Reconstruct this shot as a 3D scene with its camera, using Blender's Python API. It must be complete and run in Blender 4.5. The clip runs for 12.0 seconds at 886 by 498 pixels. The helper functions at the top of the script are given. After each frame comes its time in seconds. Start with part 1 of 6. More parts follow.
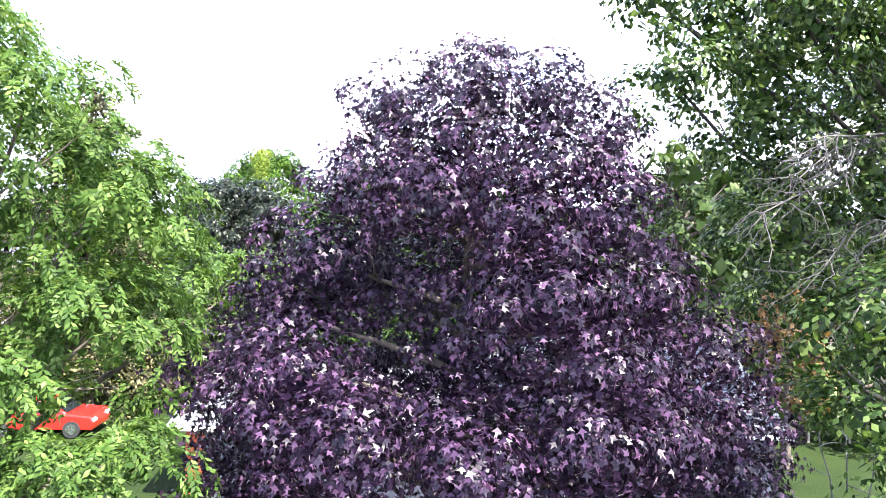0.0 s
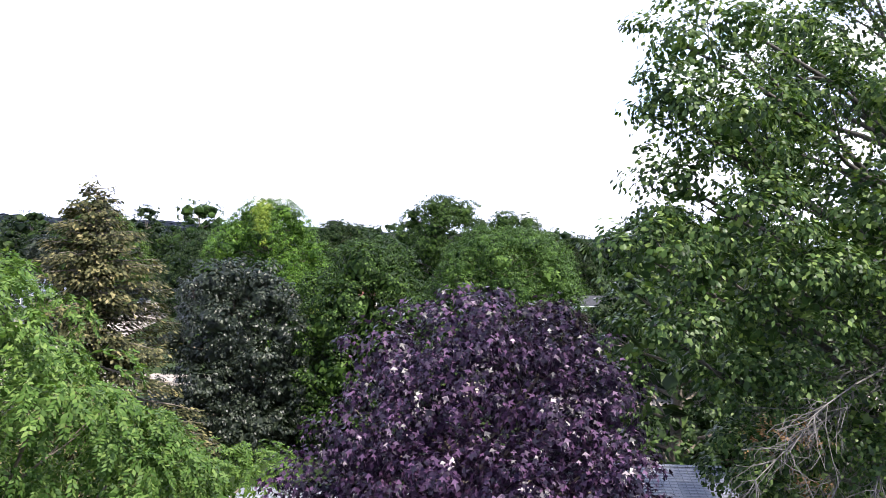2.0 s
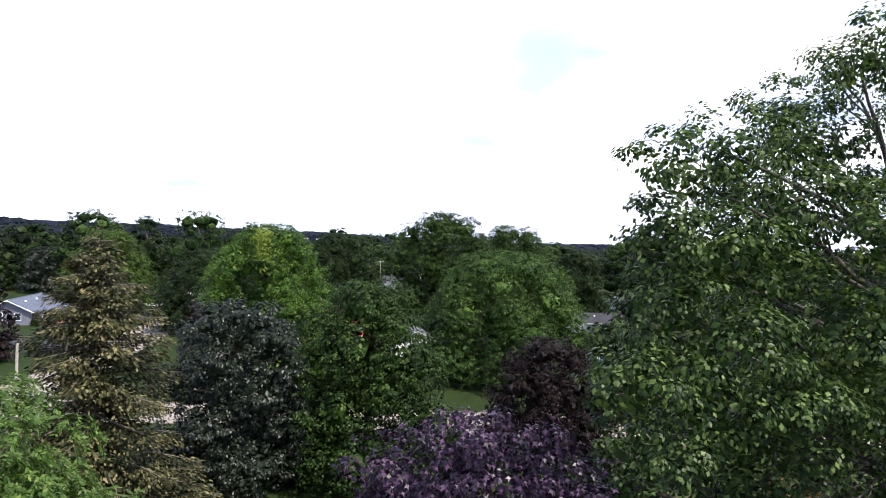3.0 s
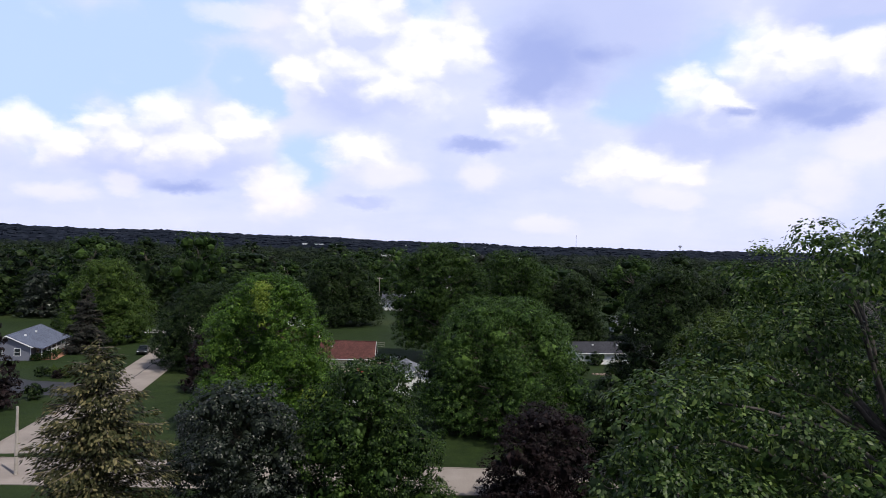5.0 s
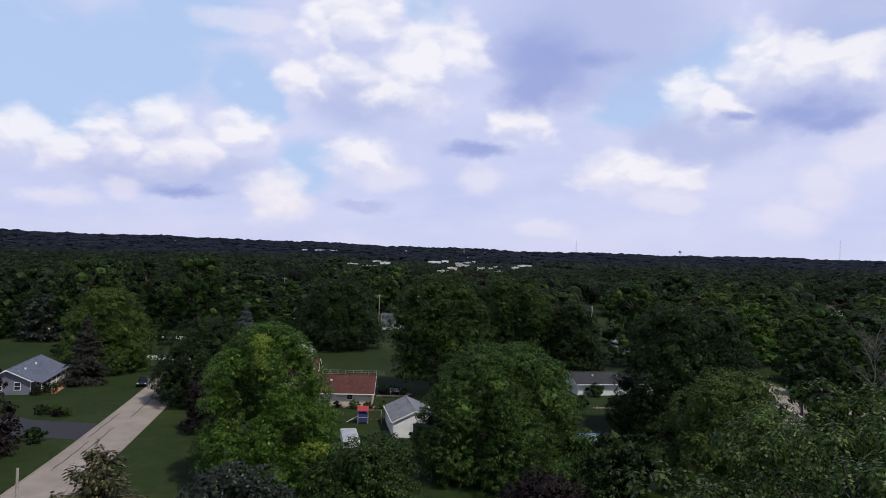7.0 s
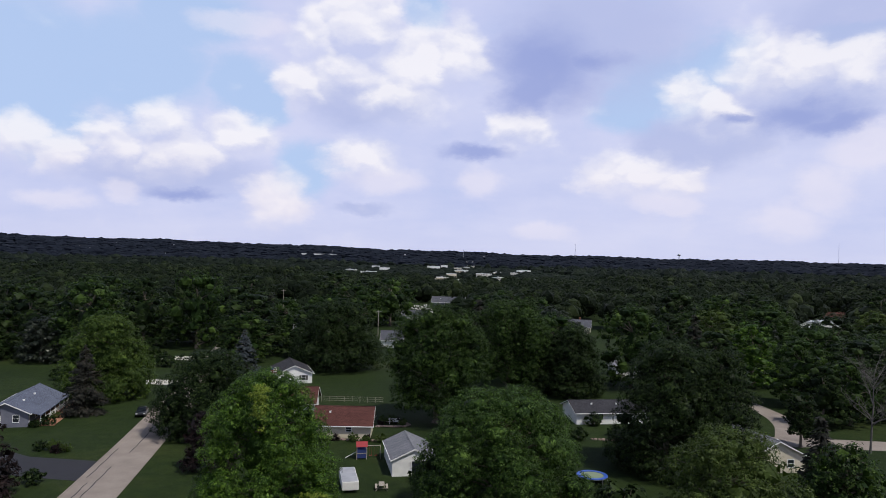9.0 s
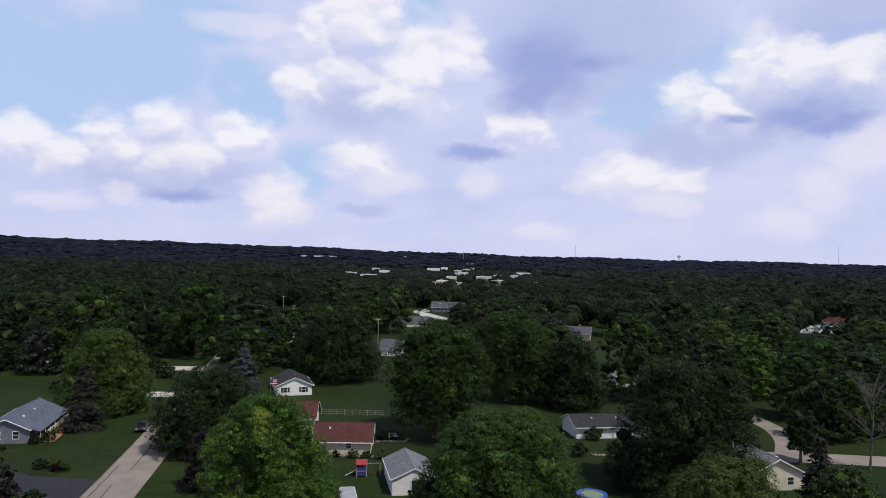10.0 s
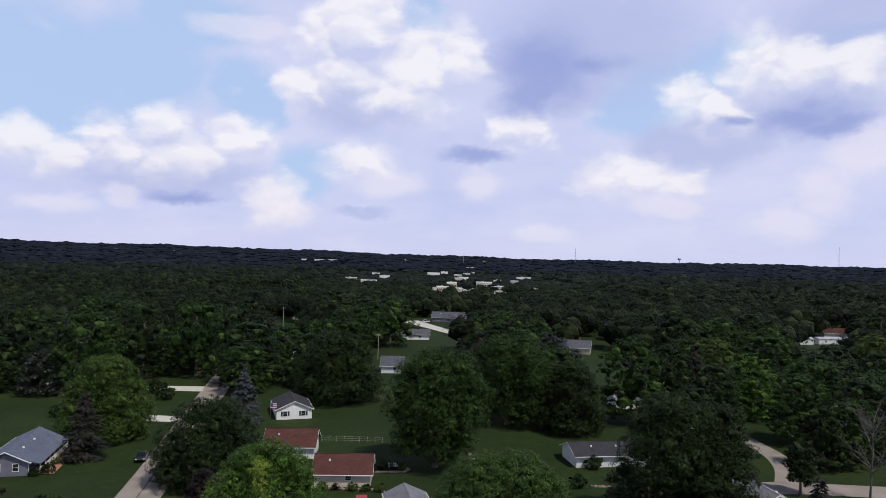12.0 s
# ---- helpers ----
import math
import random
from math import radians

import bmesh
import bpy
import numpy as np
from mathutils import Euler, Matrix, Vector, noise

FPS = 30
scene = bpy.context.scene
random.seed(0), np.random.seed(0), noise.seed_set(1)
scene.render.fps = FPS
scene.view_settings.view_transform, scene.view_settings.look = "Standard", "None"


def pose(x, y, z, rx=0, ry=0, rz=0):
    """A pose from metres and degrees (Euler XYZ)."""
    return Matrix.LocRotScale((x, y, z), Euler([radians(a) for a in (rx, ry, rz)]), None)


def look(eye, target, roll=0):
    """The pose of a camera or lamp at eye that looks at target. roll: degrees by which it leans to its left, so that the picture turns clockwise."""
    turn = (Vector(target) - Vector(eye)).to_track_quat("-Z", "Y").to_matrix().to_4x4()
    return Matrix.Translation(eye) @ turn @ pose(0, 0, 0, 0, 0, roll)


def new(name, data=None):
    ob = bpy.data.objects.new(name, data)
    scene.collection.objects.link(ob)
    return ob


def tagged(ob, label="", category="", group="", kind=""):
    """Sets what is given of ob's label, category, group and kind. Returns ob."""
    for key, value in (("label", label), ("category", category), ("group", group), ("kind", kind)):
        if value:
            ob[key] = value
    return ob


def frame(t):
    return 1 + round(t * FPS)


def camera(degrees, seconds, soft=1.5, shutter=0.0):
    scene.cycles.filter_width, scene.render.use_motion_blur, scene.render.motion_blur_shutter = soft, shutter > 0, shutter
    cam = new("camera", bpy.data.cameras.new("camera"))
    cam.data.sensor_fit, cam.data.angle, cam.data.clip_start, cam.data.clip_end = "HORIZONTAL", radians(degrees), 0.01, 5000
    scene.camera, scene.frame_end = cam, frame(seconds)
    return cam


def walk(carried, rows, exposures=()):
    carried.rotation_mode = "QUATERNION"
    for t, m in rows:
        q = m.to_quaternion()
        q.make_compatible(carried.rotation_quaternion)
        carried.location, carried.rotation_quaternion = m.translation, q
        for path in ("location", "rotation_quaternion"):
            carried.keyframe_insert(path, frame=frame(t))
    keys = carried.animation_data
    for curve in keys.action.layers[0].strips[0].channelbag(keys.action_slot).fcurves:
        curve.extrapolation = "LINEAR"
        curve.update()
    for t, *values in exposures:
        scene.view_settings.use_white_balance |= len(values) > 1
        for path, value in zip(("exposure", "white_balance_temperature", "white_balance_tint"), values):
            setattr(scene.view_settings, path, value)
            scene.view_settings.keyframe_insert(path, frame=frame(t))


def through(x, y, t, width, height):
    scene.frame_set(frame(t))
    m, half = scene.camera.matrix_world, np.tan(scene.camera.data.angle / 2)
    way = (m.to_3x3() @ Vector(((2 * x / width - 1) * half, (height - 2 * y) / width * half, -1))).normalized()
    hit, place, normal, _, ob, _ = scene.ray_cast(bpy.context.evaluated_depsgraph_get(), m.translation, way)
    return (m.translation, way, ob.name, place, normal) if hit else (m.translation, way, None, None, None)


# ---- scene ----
cam = camera(65.0, 12.0, 0.85)
METRES, EYE, TILT, LEAN, TURN = 30.0, 8.4, -1.0, -1.8, 0.0
ROWS = [
    (0.0, 0.0, 0.0, 0.0, -0.0, 0.0, -0.0),
    (0.5, -0.001, -0.0011, 0.0309, -0.04, 0.12, 0.02),
    (1.0, -0.0023, -0.0022, 0.0698, -0.02, 0.22, 0.07),
    (1.5, -0.0013, -0.0056, 0.1121, 0.02, 0.31, 0.09),
    (2.0, -0.0003, -0.0125, 0.1568, -0.01, 0.51, 0.12),
    (2.5, 0.0001, -0.0188, 0.1962, -0.03, 0.69, 0.05),
    (3.0, 0.001, -0.0241, 0.2378, -0.01, 0.85, -0.05),
    (5.0, 0.0064, -0.0413, 0.4089, -0.08, 1.1, 0.22),
    (5.5, 0.0068, -0.0433, 0.4492, -0.07, 1.2, 0.22),
    (6.0, 0.0067, -0.0442, 0.4918, -0.08, 1.31, 0.23),
    (6.5, 0.0074, -0.0456, 0.5315, -0.09, 1.37, 0.23),
    (7.0, 0.008, -0.0497, 0.5775, -0.08, 1.45, 0.24),
    (9.0, 0.011, -0.0577, 0.7432, -0.15, 1.66, 0.3),
    (9.5, 0.0123, -0.0599, 0.7833, -0.15, 1.7, 0.32),
    (10.0, 0.0132, -0.0624, 0.8269, -0.15, 1.75, 0.36),
    (10.5, 0.0148, -0.0633, 0.8658, -0.14, 1.8, 0.38),
    (11.0, 0.0162, -0.0648, 0.9111, -0.14, 1.83, 0.4),
    (11.5, 0.0169, -0.0677, 0.9521, -0.13, 1.88, 0.43),
    (12.0, 0.0187, -0.0703, 0.9963, -0.13, 1.91, 0.43),
]
EXPOSURES = [(0.0, 2.85), (1.0, 2.33), (2.0, 1.75), (3.0, 1.0), (4.0, 0.42), (5.0, -0.08), (6.0, -0.36), (12.0, -0.38)]
walk(cam, [(t, pose(0, 0, EYE, TILT, LEAN, TURN) @ pose(METRES * x, METRES * y, METRES * z, 90 + pitch, roll, yaw)) for t, x, y, z, yaw, pitch, roll in ROWS], EXPOSURES)

# ---- world and sun ----
SUN_AZ, SUN_EL = 132.0, 58.0      # degrees: clockwise from straight ahead, above the horizon
SUN_POWER, SKY_POWER, CLOUD_POWER = 4.4, 0.08, 1.24


def direction(az, el):
    a, e = radians(az), radians(el)
    return Vector((math.sin(a) * math.cos(e), math.cos(a) * math.cos(e), math.sin(e)))


def build_world():
    world = bpy.data.worlds.new("sky")
    scene.world = world
    world.use_nodes = True
    nt = world.node_tree
    nt.nodes.clear()
    N, L = nt.nodes.new, nt.links.new

    def math_node(op, a, b=None, c=None, clamp=False):
        n = N("ShaderNodeMath")
        n.operation, n.use_clamp = op, clamp
        for i, v in enumerate((a, b, c)):
            if v is None:
                continue
            if isinstance(v, (int, float)):
                n.inputs[i].default_value = v
            else:
                L(v, n.inputs[i])
        return n.outputs[0]

    def mix(fac, a, b):
        n = N("ShaderNodeMix")
        n.data_type = "RGBA"
        for i, v in ((0, fac), (6, a), (7, b)):
            if isinstance(v, (tuple, float, int)):
                n.inputs[i].default_value = v
            else:
                L(v, n.inputs[i])
        return n.outputs[2]

    def ramp(v, lo, hi):
        n = N("ShaderNodeMapRange")
        n.interpolation_type = "SMOOTHSTEP"
        L(v, n.inputs[0])
        n.inputs[1].default_value, n.inputs[2].default_value = lo, hi
        return n.outputs[0]

    way = N("ShaderNodeTexCoord").outputs["Generated"]
    sky = N("ShaderNodeTexSky")
    sky.sky_type, sky.sun_disc = "NISHITA", False
    sky.sun_elevation, sky.sun_rotation = radians(SUN_EL), radians(SUN_AZ)
    sky.air_density, sky.dust_density = 1.0, 0.6
    blue = N("ShaderNodeVectorMath")
    blue.operation = "SCALE"
    L(sky.outputs[0], blue.inputs[0])
    blue.inputs["Scale"].default_value = SKY_POWER

    # billows: noise on a flat layer overhead, so that clouds flatten towards the horizon
    sep = N("ShaderNodeSeparateXYZ")
    L(way, sep.inputs[0])
    low = math_node("ADD", math_node("MAXIMUM", sep.outputs[2], 0.0), 0.22)
    comb = N("ShaderNodeCombineXYZ")
    L(math_node("DIVIDE", sep.outputs[0], low), comb.inputs[0])
    L(math_node("DIVIDE", sep.outputs[1], low), comb.inputs[1])
    L(math_node("MULTIPLY", sep.outputs[2], 5.0), comb.inputs[2])

    def noise_of(scale, detail, rough, shift, rise=0.0):
        n = N("ShaderNodeTexNoise")
        n.inputs["Scale"].default_value, n.inputs["Detail"].default_value, n.inputs["Roughness"].default_value = scale, detail, rough
        m = N("ShaderNodeMapping")
        m.inputs["Location"].default_value = (shift, shift * 0.7, shift * 1.3 + rise)
        L(comb.outputs[0], m.inputs[0])
        L(m.outputs[0], n.inputs["Vector"])
        return math_node("SUBTRACT", n.outputs["Fac"], 0.5)

    billow = noise_of(1.9, 9.0, 0.56, 3.1)
    broad = noise_of(0.7, 3.0, 0.5, 7.7)

    warp = N("ShaderNodeTexNoise")
    warp.inputs["Scale"].default_value, warp.inputs["Detail"].default_value, warp.inputs["Roughness"].default_value = 11.0, 8.0, 0.6
    squash = N("ShaderNodeVectorMath")
    squash.operation = "MULTIPLY"
    L(way, squash.inputs[0])
    squash.inputs[1].default_value = (1.0, 1.0, 1.8)
    L(squash.outputs[0], warp.inputs["Vector"])
    centred = N("ShaderNodeVectorMath")
    centred.operation = "SUBTRACT"
    L(warp.outputs["Color"], centred.inputs[0])
    centred.inputs[1].default_value = (0.5, 0.5, 0.5)
    soft = N("ShaderNodeVectorMath")
    soft.operation = "MULTIPLY_ADD"
    L(centred.outputs[0], soft.inputs[0])
    soft.inputs[1].default_value = (0.08, 0.08, 0.05)
    L(way, soft.inputs[2])

    def puffs(rows, drop=0.0, grow=1.0, start=None):
        """Soft mounds about single directions: azimuth, elevation, half width in degrees, flatness."""
        total = None
        for az, el, size, flat in rows:
            sub = N("ShaderNodeVectorMath")
            sub.operation = "SUBTRACT"
            L(start, sub.inputs[0])
            sub.inputs[1].default_value = direction(az, el - drop * size / flat)
            mul = N("ShaderNodeVectorMath")
            mul.operation = "MULTIPLY"
            L(sub.outputs[0], mul.inputs[0])
            k = 1 / math.sin(radians(size * grow))
            mul.inputs[1].default_value = (k, k, k * flat)
            ln = N("ShaderNodeVectorMath")
            ln.operation = "LENGTH"
            L(mul.outputs[0], ln.inputs[0])
            one = math_node("MAXIMUM", math_node("SUBTRACT", 1.0, ln.outputs["Value"]), 0.0)
            total = one if total is None else math_node("MAXIMUM", total, one)
        return total

    def round_noise(rise, scale=8.5, detail=9.0):
        n = N("ShaderNodeTexNoise")
        n.inputs["Scale"].default_value, n.inputs["Detail"].default_value, n.inputs["Roughness"].default_value = scale, detail, 0.54
        m = N("ShaderNodeMapping")
        m.inputs["Location"].default_value = (0.4, 0.9, rise)
        m.inputs["Scale"].default_value = (1.0, 1.0, 1.35)
        L(way, m.inputs[0])
        L(m.outputs[0], n.inputs["Vector"])
        return math_node("SUBTRACT", n.outputs["Fac"], 0.5)

    def heads(rise):
        """Rounded cauliflower heads at two sizes."""
        total = None
        for scale, share in ((17.0, 0.55), (38.0, 0.3)):
            v = N("ShaderNodeTexVoronoi")
            v.feature = "SMOOTH_F1"
            v.inputs["Scale"].default_value, v.inputs["Smoothness"].default_value = scale, 0.35
            m = N("ShaderNodeMapping")
            m.inputs["Location"].default_value = (0.0, 0.0, rise)
            m.inputs["Scale"].default_value = (1.0, 1.0, 1.3)
            L(soft.outputs[0], m.inputs[0])
            L(m.outputs[0], v.inputs["Vector"])
            one = math_node("MULTIPLY", math_node("SUBTRACT", 0.45, v.outputs["Distance"]), share)
            total = one if total is None else math_node("ADD", total, one)
        return total

    way_soft = soft.outputs[0]
    white, under = puffs(WHITE, 0.0, 1.15, way_soft), puffs(WHITE, 0.5, 1.15, way_soft)
    lower = puffs(LOW_PUFFS, 0.0, 1.25, way_soft)
    lit = math_node("SUBTRACT", white, under)
    grey = puffs(GREY, 0.0, 1.15, way_soft)
    dim = puffs(SHADED, 0.0, 1.2, way_soft)
    gaps = puffs(GAPS, 0.0, 1.25, way_soft)
    heap = round_noise(0.0)
    head = heads(0.0)
    swell = math_node("ADD", math_node("SUBTRACT", heap, round_noise(0.028)), math_node("MULTIPLY", math_node("SUBTRACT", head, heads(0.013)), 0.9))
    high = ramp(sep.outputs[2], 0.36, 0.62)      # overhead one looks up between the clouds
    level = math_node("ADD", math_node("MULTIPLY_ADD", broad, 0.9, math_node("MULTIPLY_ADD", billow, 0.9, math_node("MULTIPLY", heap, 0.9))), 0.5, clamp=True)
    veil = mix(level, (0.54, 0.60, 0.90, 1), (0.74, 0.76, 0.97, 1))
    clear = mix(0.85, blue.outputs[0], (0.50, 0.67, 1.0, 1))
    clear = mix(high, clear, blue.outputs[0])
    open_sky = ramp(math_node("ADD", math_node("MULTIPLY", gaps, 1.5), math_node("MULTIPLY_ADD", heap, -0.8, math_node("MULTIPLY", billow, -0.5))), 0.05, 0.85)
    col = mix(math_node("MAXIMUM", math_node("MULTIPLY", open_sky, 0.9), high), veil, clear)
    col = mix(math_node("MULTIPLY", ramp(math_node("MULTIPLY_ADD", heap, 0.8, math_node("MULTIPLY", dim, 1.5)), 0.05, 1.0), 0.75), col, (0.47, 0.53, 0.82, 1))
    soft_puff = ramp(math_node("MULTIPLY_ADD", heap, 1.2, math_node("MULTIPLY", lower, 1.4)), 0.08, 0.95)
    col = mix(math_node("MULTIPLY", soft_puff, 0.42), col, (0.95, 0.89, 0.97, 1))
    body = ramp(math_node("ADD", math_node("MULTIPLY", white, 1.7), math_node("MULTIPLY_ADD", heap, 1.1, head)), 0.04, 1.0)
    bright = math_node("MULTIPLY_ADD", swell, 2.2, math_node("MULTIPLY_ADD", lit, 1.0, 0.58), clamp=True)
    puffy = mix(bright, (0.60, 0.64, 0.88, 1), (1.00, 0.98, 1.02, 1))
    warm = ramp(sep.outputs[2], 0.17, 0.06)
    puffy = mix(math_node("MULTIPLY", warm, 0.55), puffy, (0.93, 0.86, 0.93, 1))
    fade = math_node("MULTIPLY_ADD", math_node("MINIMUM", math_node("MAXIMUM", lit, -0.3), 0.0), 1.4, 0.82)      # bases melt into the veil
    col = mix(math_node("MULTIPLY", body, fade), col, puffy)
    shade = ramp(math_node("ADD", math_node("MULTIPLY", grey, 1.45), math_node("MULTIPLY", heap, 1.1)), 0.02, 1.25)
    col = mix(math_node("MULTIPLY", shade, 0.78), col, (0.30, 0.37, 0.72, 1))
    haze = ramp(sep.outputs[2], 0.07, 0.0)
    col = mix(math_node("MULTIPLY", haze, 0.45), col, (0.66, 0.68, 0.90, 1))
    bg = N("ShaderNodeBackground")
    L(col, bg.inputs[0])
    bg.inputs[1].default_value = CLOUD_POWER
    out = N("ShaderNodeOutputWorld")
    L(bg.outputs[0], out.inputs[0])


# azimuth and elevation of the centre, half width in degrees, flatness
WHITE = [
    (-7.0, 18.7, 4.9, 1.0),
    (-10.4, 17.6, 2.8, 1.0),
    (-2.1, 15.7, 4.7, 1.0),
    (1.2, 16.4, 3.5, 1.0),
    (-7.8, 14.8, 4.7, 1.3),
    (-3.6, 13.2, 5.6, 1.8),
    (-11.2, 13.5, 2.9, 1.2),
    (-31.6, 7.4, 2.9, 1.2),
    (-28.9, 6.8, 2.9, 1.3),
    (-27.3, 7.9, 1.7, 1.1),
    (-22.0, 9.5, 2.7, 1.1),
    (-21.5, 7.6, 4.2, 1.4),
    (-25.3, 7.8, 3.5, 1.3),
    (-16.2, 9.0, 3.1, 1.4),
    (-13.3, 4.1, 3.4, 1.2),
    (-6.7, 8.0, 3.5, 1.6),
    (19.5, 12.8, 2.7, 1.0),
    (21.7, 11.5, 3.1, 1.3),
    (24.6, 14.8, 3.6, 1.0),
    (27.6, 14.3, 3.7, 1.3),
    (30.6, 14.0, 3.3, 1.3),
    (14.8, 6.8, 5.1, 2.4),
    (19.3, 6.4, 2.4, 1.6),
    (6.2, 10.4, 3.7, 1.8),
]
LOW_PUFFS = [
    (2.8, 6.2, 2.1, 1.3),
    (29.1, 5.6, 2.6, 1.1),
    (26.7, 3.5, 2.8, 1.6),
    (-11.8, 3.3, 2.1, 1.4),
    (-16.4, 17.6, 4.2, 4.5),
    (-29.4, 3.6, 2.8, 3.0),
    (-24.8, 4.4, 1.6, 1.6),
    (18.1, 4.5, 2.8, 3.2),
    (8.2, 2.3, 2.8, 3.0),
    (-4.4, 6.2, 3.7, 2.6),
    (32.3, 8.5, 4.2, 2.2),
]
GREY = [
    (8.1, 15.7, 5.8, 1.4),
    (11.8, 15.6, 3.7, 2.4),
    (6.4, 13.6, 3.1, 1.2),
    (2.5, 8.6, 3.5, 4.5),
    (-20.0, 4.3, 3.5, 5.5),
    (27.1, 11.1, 4.4, 2.8),
    (29.5, 10.5, 3.3, 3.4),
    (22.7, 10.8, 1.9, 3.0),
]
SHADED = [
    (-6.9, 12.0, 5.6, 2.4),
    (21.1, 9.6, 5.6, 2.2),
    (12.4, 17.8, 9.3, 1.6),
    (28.4, 12.5, 6.5, 1.8),
    (17.4, 9.3, 3.3, 1.6),
    (30.8, 17.0, 6.5, 1.6),
    (-21.5, 5.8, 7.9, 4.0),
    (-6.6, 3.7, 2.8, 5.0),
]
GAPS = [
    (-30.8, 10.0, 4.4, 1.2),
    (-30.7, 12.9, 6.5, 1.2),
    (-24.1, 13.9, 6.5, 1.3),
    (-16.3, 12.9, 3.5, 1.1),
    (-14.7, 11.5, 2.1, 1.0),
    (-11.3, 6.8, 2.8, 1.0),
    (17.9, 13.4, 4.4, 1.3),
    (21.4, 15.2, 3.7, 1.6),
    (14.9, 12.0, 3.3, 1.5),
    (-1.7, 19.8, 1.9, 1.0),
    (-20.6, 17.5, 5.6, 1.8),
    (31.1, 16.2, 2.8, 3.0),
]
build_world()
sun = new("sun", bpy.data.lights.new("sun", "SUN"))
sun.data.energy, sun.data.angle, sun.data.color = SUN_POWER, radians(1.5), (1.0, 0.95, 0.86)
sun.matrix_world = look(direction(SUN_AZ, SUN_EL) * 200, (0, 0, 0))


# ---- materials ----
def material(name):
    m = bpy.data.materials.new(name)
    m.use_nodes = True
    nt = m.node_tree
    bsdf = nt.nodes["Principled BSDF"]
    return m, nt, bsdf


def add(nt, kind, **values):
    n = nt.nodes.new(kind)
    for k, v in values.items():
        n.inputs[k.replace("_", " ")].default_value = v
    return n


def colour_ramp(nt, source, stops):
    r = nt.nodes.new("ShaderNodeValToRGB")
    while len(r.color_ramp.elements) < len(stops):
        r.color_ramp.elements.new(0.5)
    for e, (p, c) in zip(r.color_ramp.elements, stops):
        e.position, e.color = p, (*c, 1)
    nt.links.new(source, r.inputs[0])
    return r.outputs[0]


def blend(nt, fac, a, b, mode="MIX"):
    n = nt.nodes.new("ShaderNodeMix")
    n.data_type, n.blend_type = "RGBA", mode
    for i, v in ((0, fac), (6, a), (7, b)):
        if isinstance(v, (tuple, float, int)):
            n.inputs[i].default_value = v
        else:
            nt.links.new(v, n.inputs[i])
    return n.outputs[2]


def coords(nt, kind="Object"):
    return nt.nodes.new("ShaderNodeTexCoord").outputs[kind]


def noise_tex(nt, vec, scale, detail=4.0, rough=0.55):
    n = add(nt, "ShaderNodeTexNoise", Scale=scale, Detail=detail, Roughness=rough)
    nt.links.new(vec, n.inputs["Vector"])
    return n.outputs["Fac"]


def bump(nt, bsdf, height, strength, distance):
    b = add(nt, "ShaderNodeBump", Strength=strength, Distance=distance)
    nt.links.new(height, b.inputs["Height"])
    nt.links.new(b.outputs[0], bsdf.inputs["Normal"])


def foliage(name, dark, mid, light, rough=0.6, through=0.25, gloss=0.12, patch=0.35):
    """Leaves: each one its own tone, larger patches of tone over the crown, some light through the blade."""
    m, nt, bsdf = material(name)
    isl = nt.nodes.new("ShaderNodeNewGeometry").outputs["Random Per Island"]
    base = colour_ramp(nt, isl, [(0.0, dark), (0.6, mid), (1.0, light)])
    n = noise_tex(nt, coords(nt), patch, 3)
    tone = colour_ramp(nt, n, [(0.3, (0.62, 0.66, 0.62)), (0.7, (1.3, 1.22, 1.1))])
    col = blend(nt, 1.0, base, tone, "MULTIPLY")
    nt.links.new(col, bsdf.inputs["Base Color"])
    bsdf.inputs["Roughness"].default_value = rough
    bsdf.inputs["Specular IOR Level"].default_value = gloss
    tr = nt.nodes.new("ShaderNodeBsdfTranslucent")
    nt.links.new(blend(nt, 1.0, col, (1.3, 1.35, 0.7, 1), "MULTIPLY"), tr.inputs[0])
    mx = nt.nodes.new("ShaderNodeMixShader")
    mx.inputs[0].default_value = through
    nt.links.new(bsdf.outputs[0], mx.inputs[1])
    nt.links.new(tr.outputs[0], mx.inputs[2])
    nt.links.new(mx.outputs[0], nt.nodes["Material Output"].inputs[0])
    return m


def rough_surface(name, a, b, scale, rough=0.8, fine=None, depth=0.01, metal=0.0, strength=0.5):
    """A surface with broad stains from a to b and fine grain."""
    m, nt, bsdf = material(name)
    c = coords(nt)
    big = noise_tex(nt, c, scale, 5, 0.6)
    small = noise_tex(nt, c, fine or scale * 12, 3, 0.6)
    col = colour_ramp(nt, big, [(0.3, a), (0.7, b)])
    col = blend(nt, 1.0, col, colour_ramp(nt, small, [(0.25, (0.8, 0.8, 0.8)), (0.75, (1.15, 1.15, 1.15))]), "MULTIPLY")
    nt.links.new(col, bsdf.inputs["Base Color"])
    bsdf.inputs["Roughness"].default_value, bsdf.inputs["Metallic"].default_value = rough, metal
    bump(nt, bsdf, small, strength, depth)
    return m


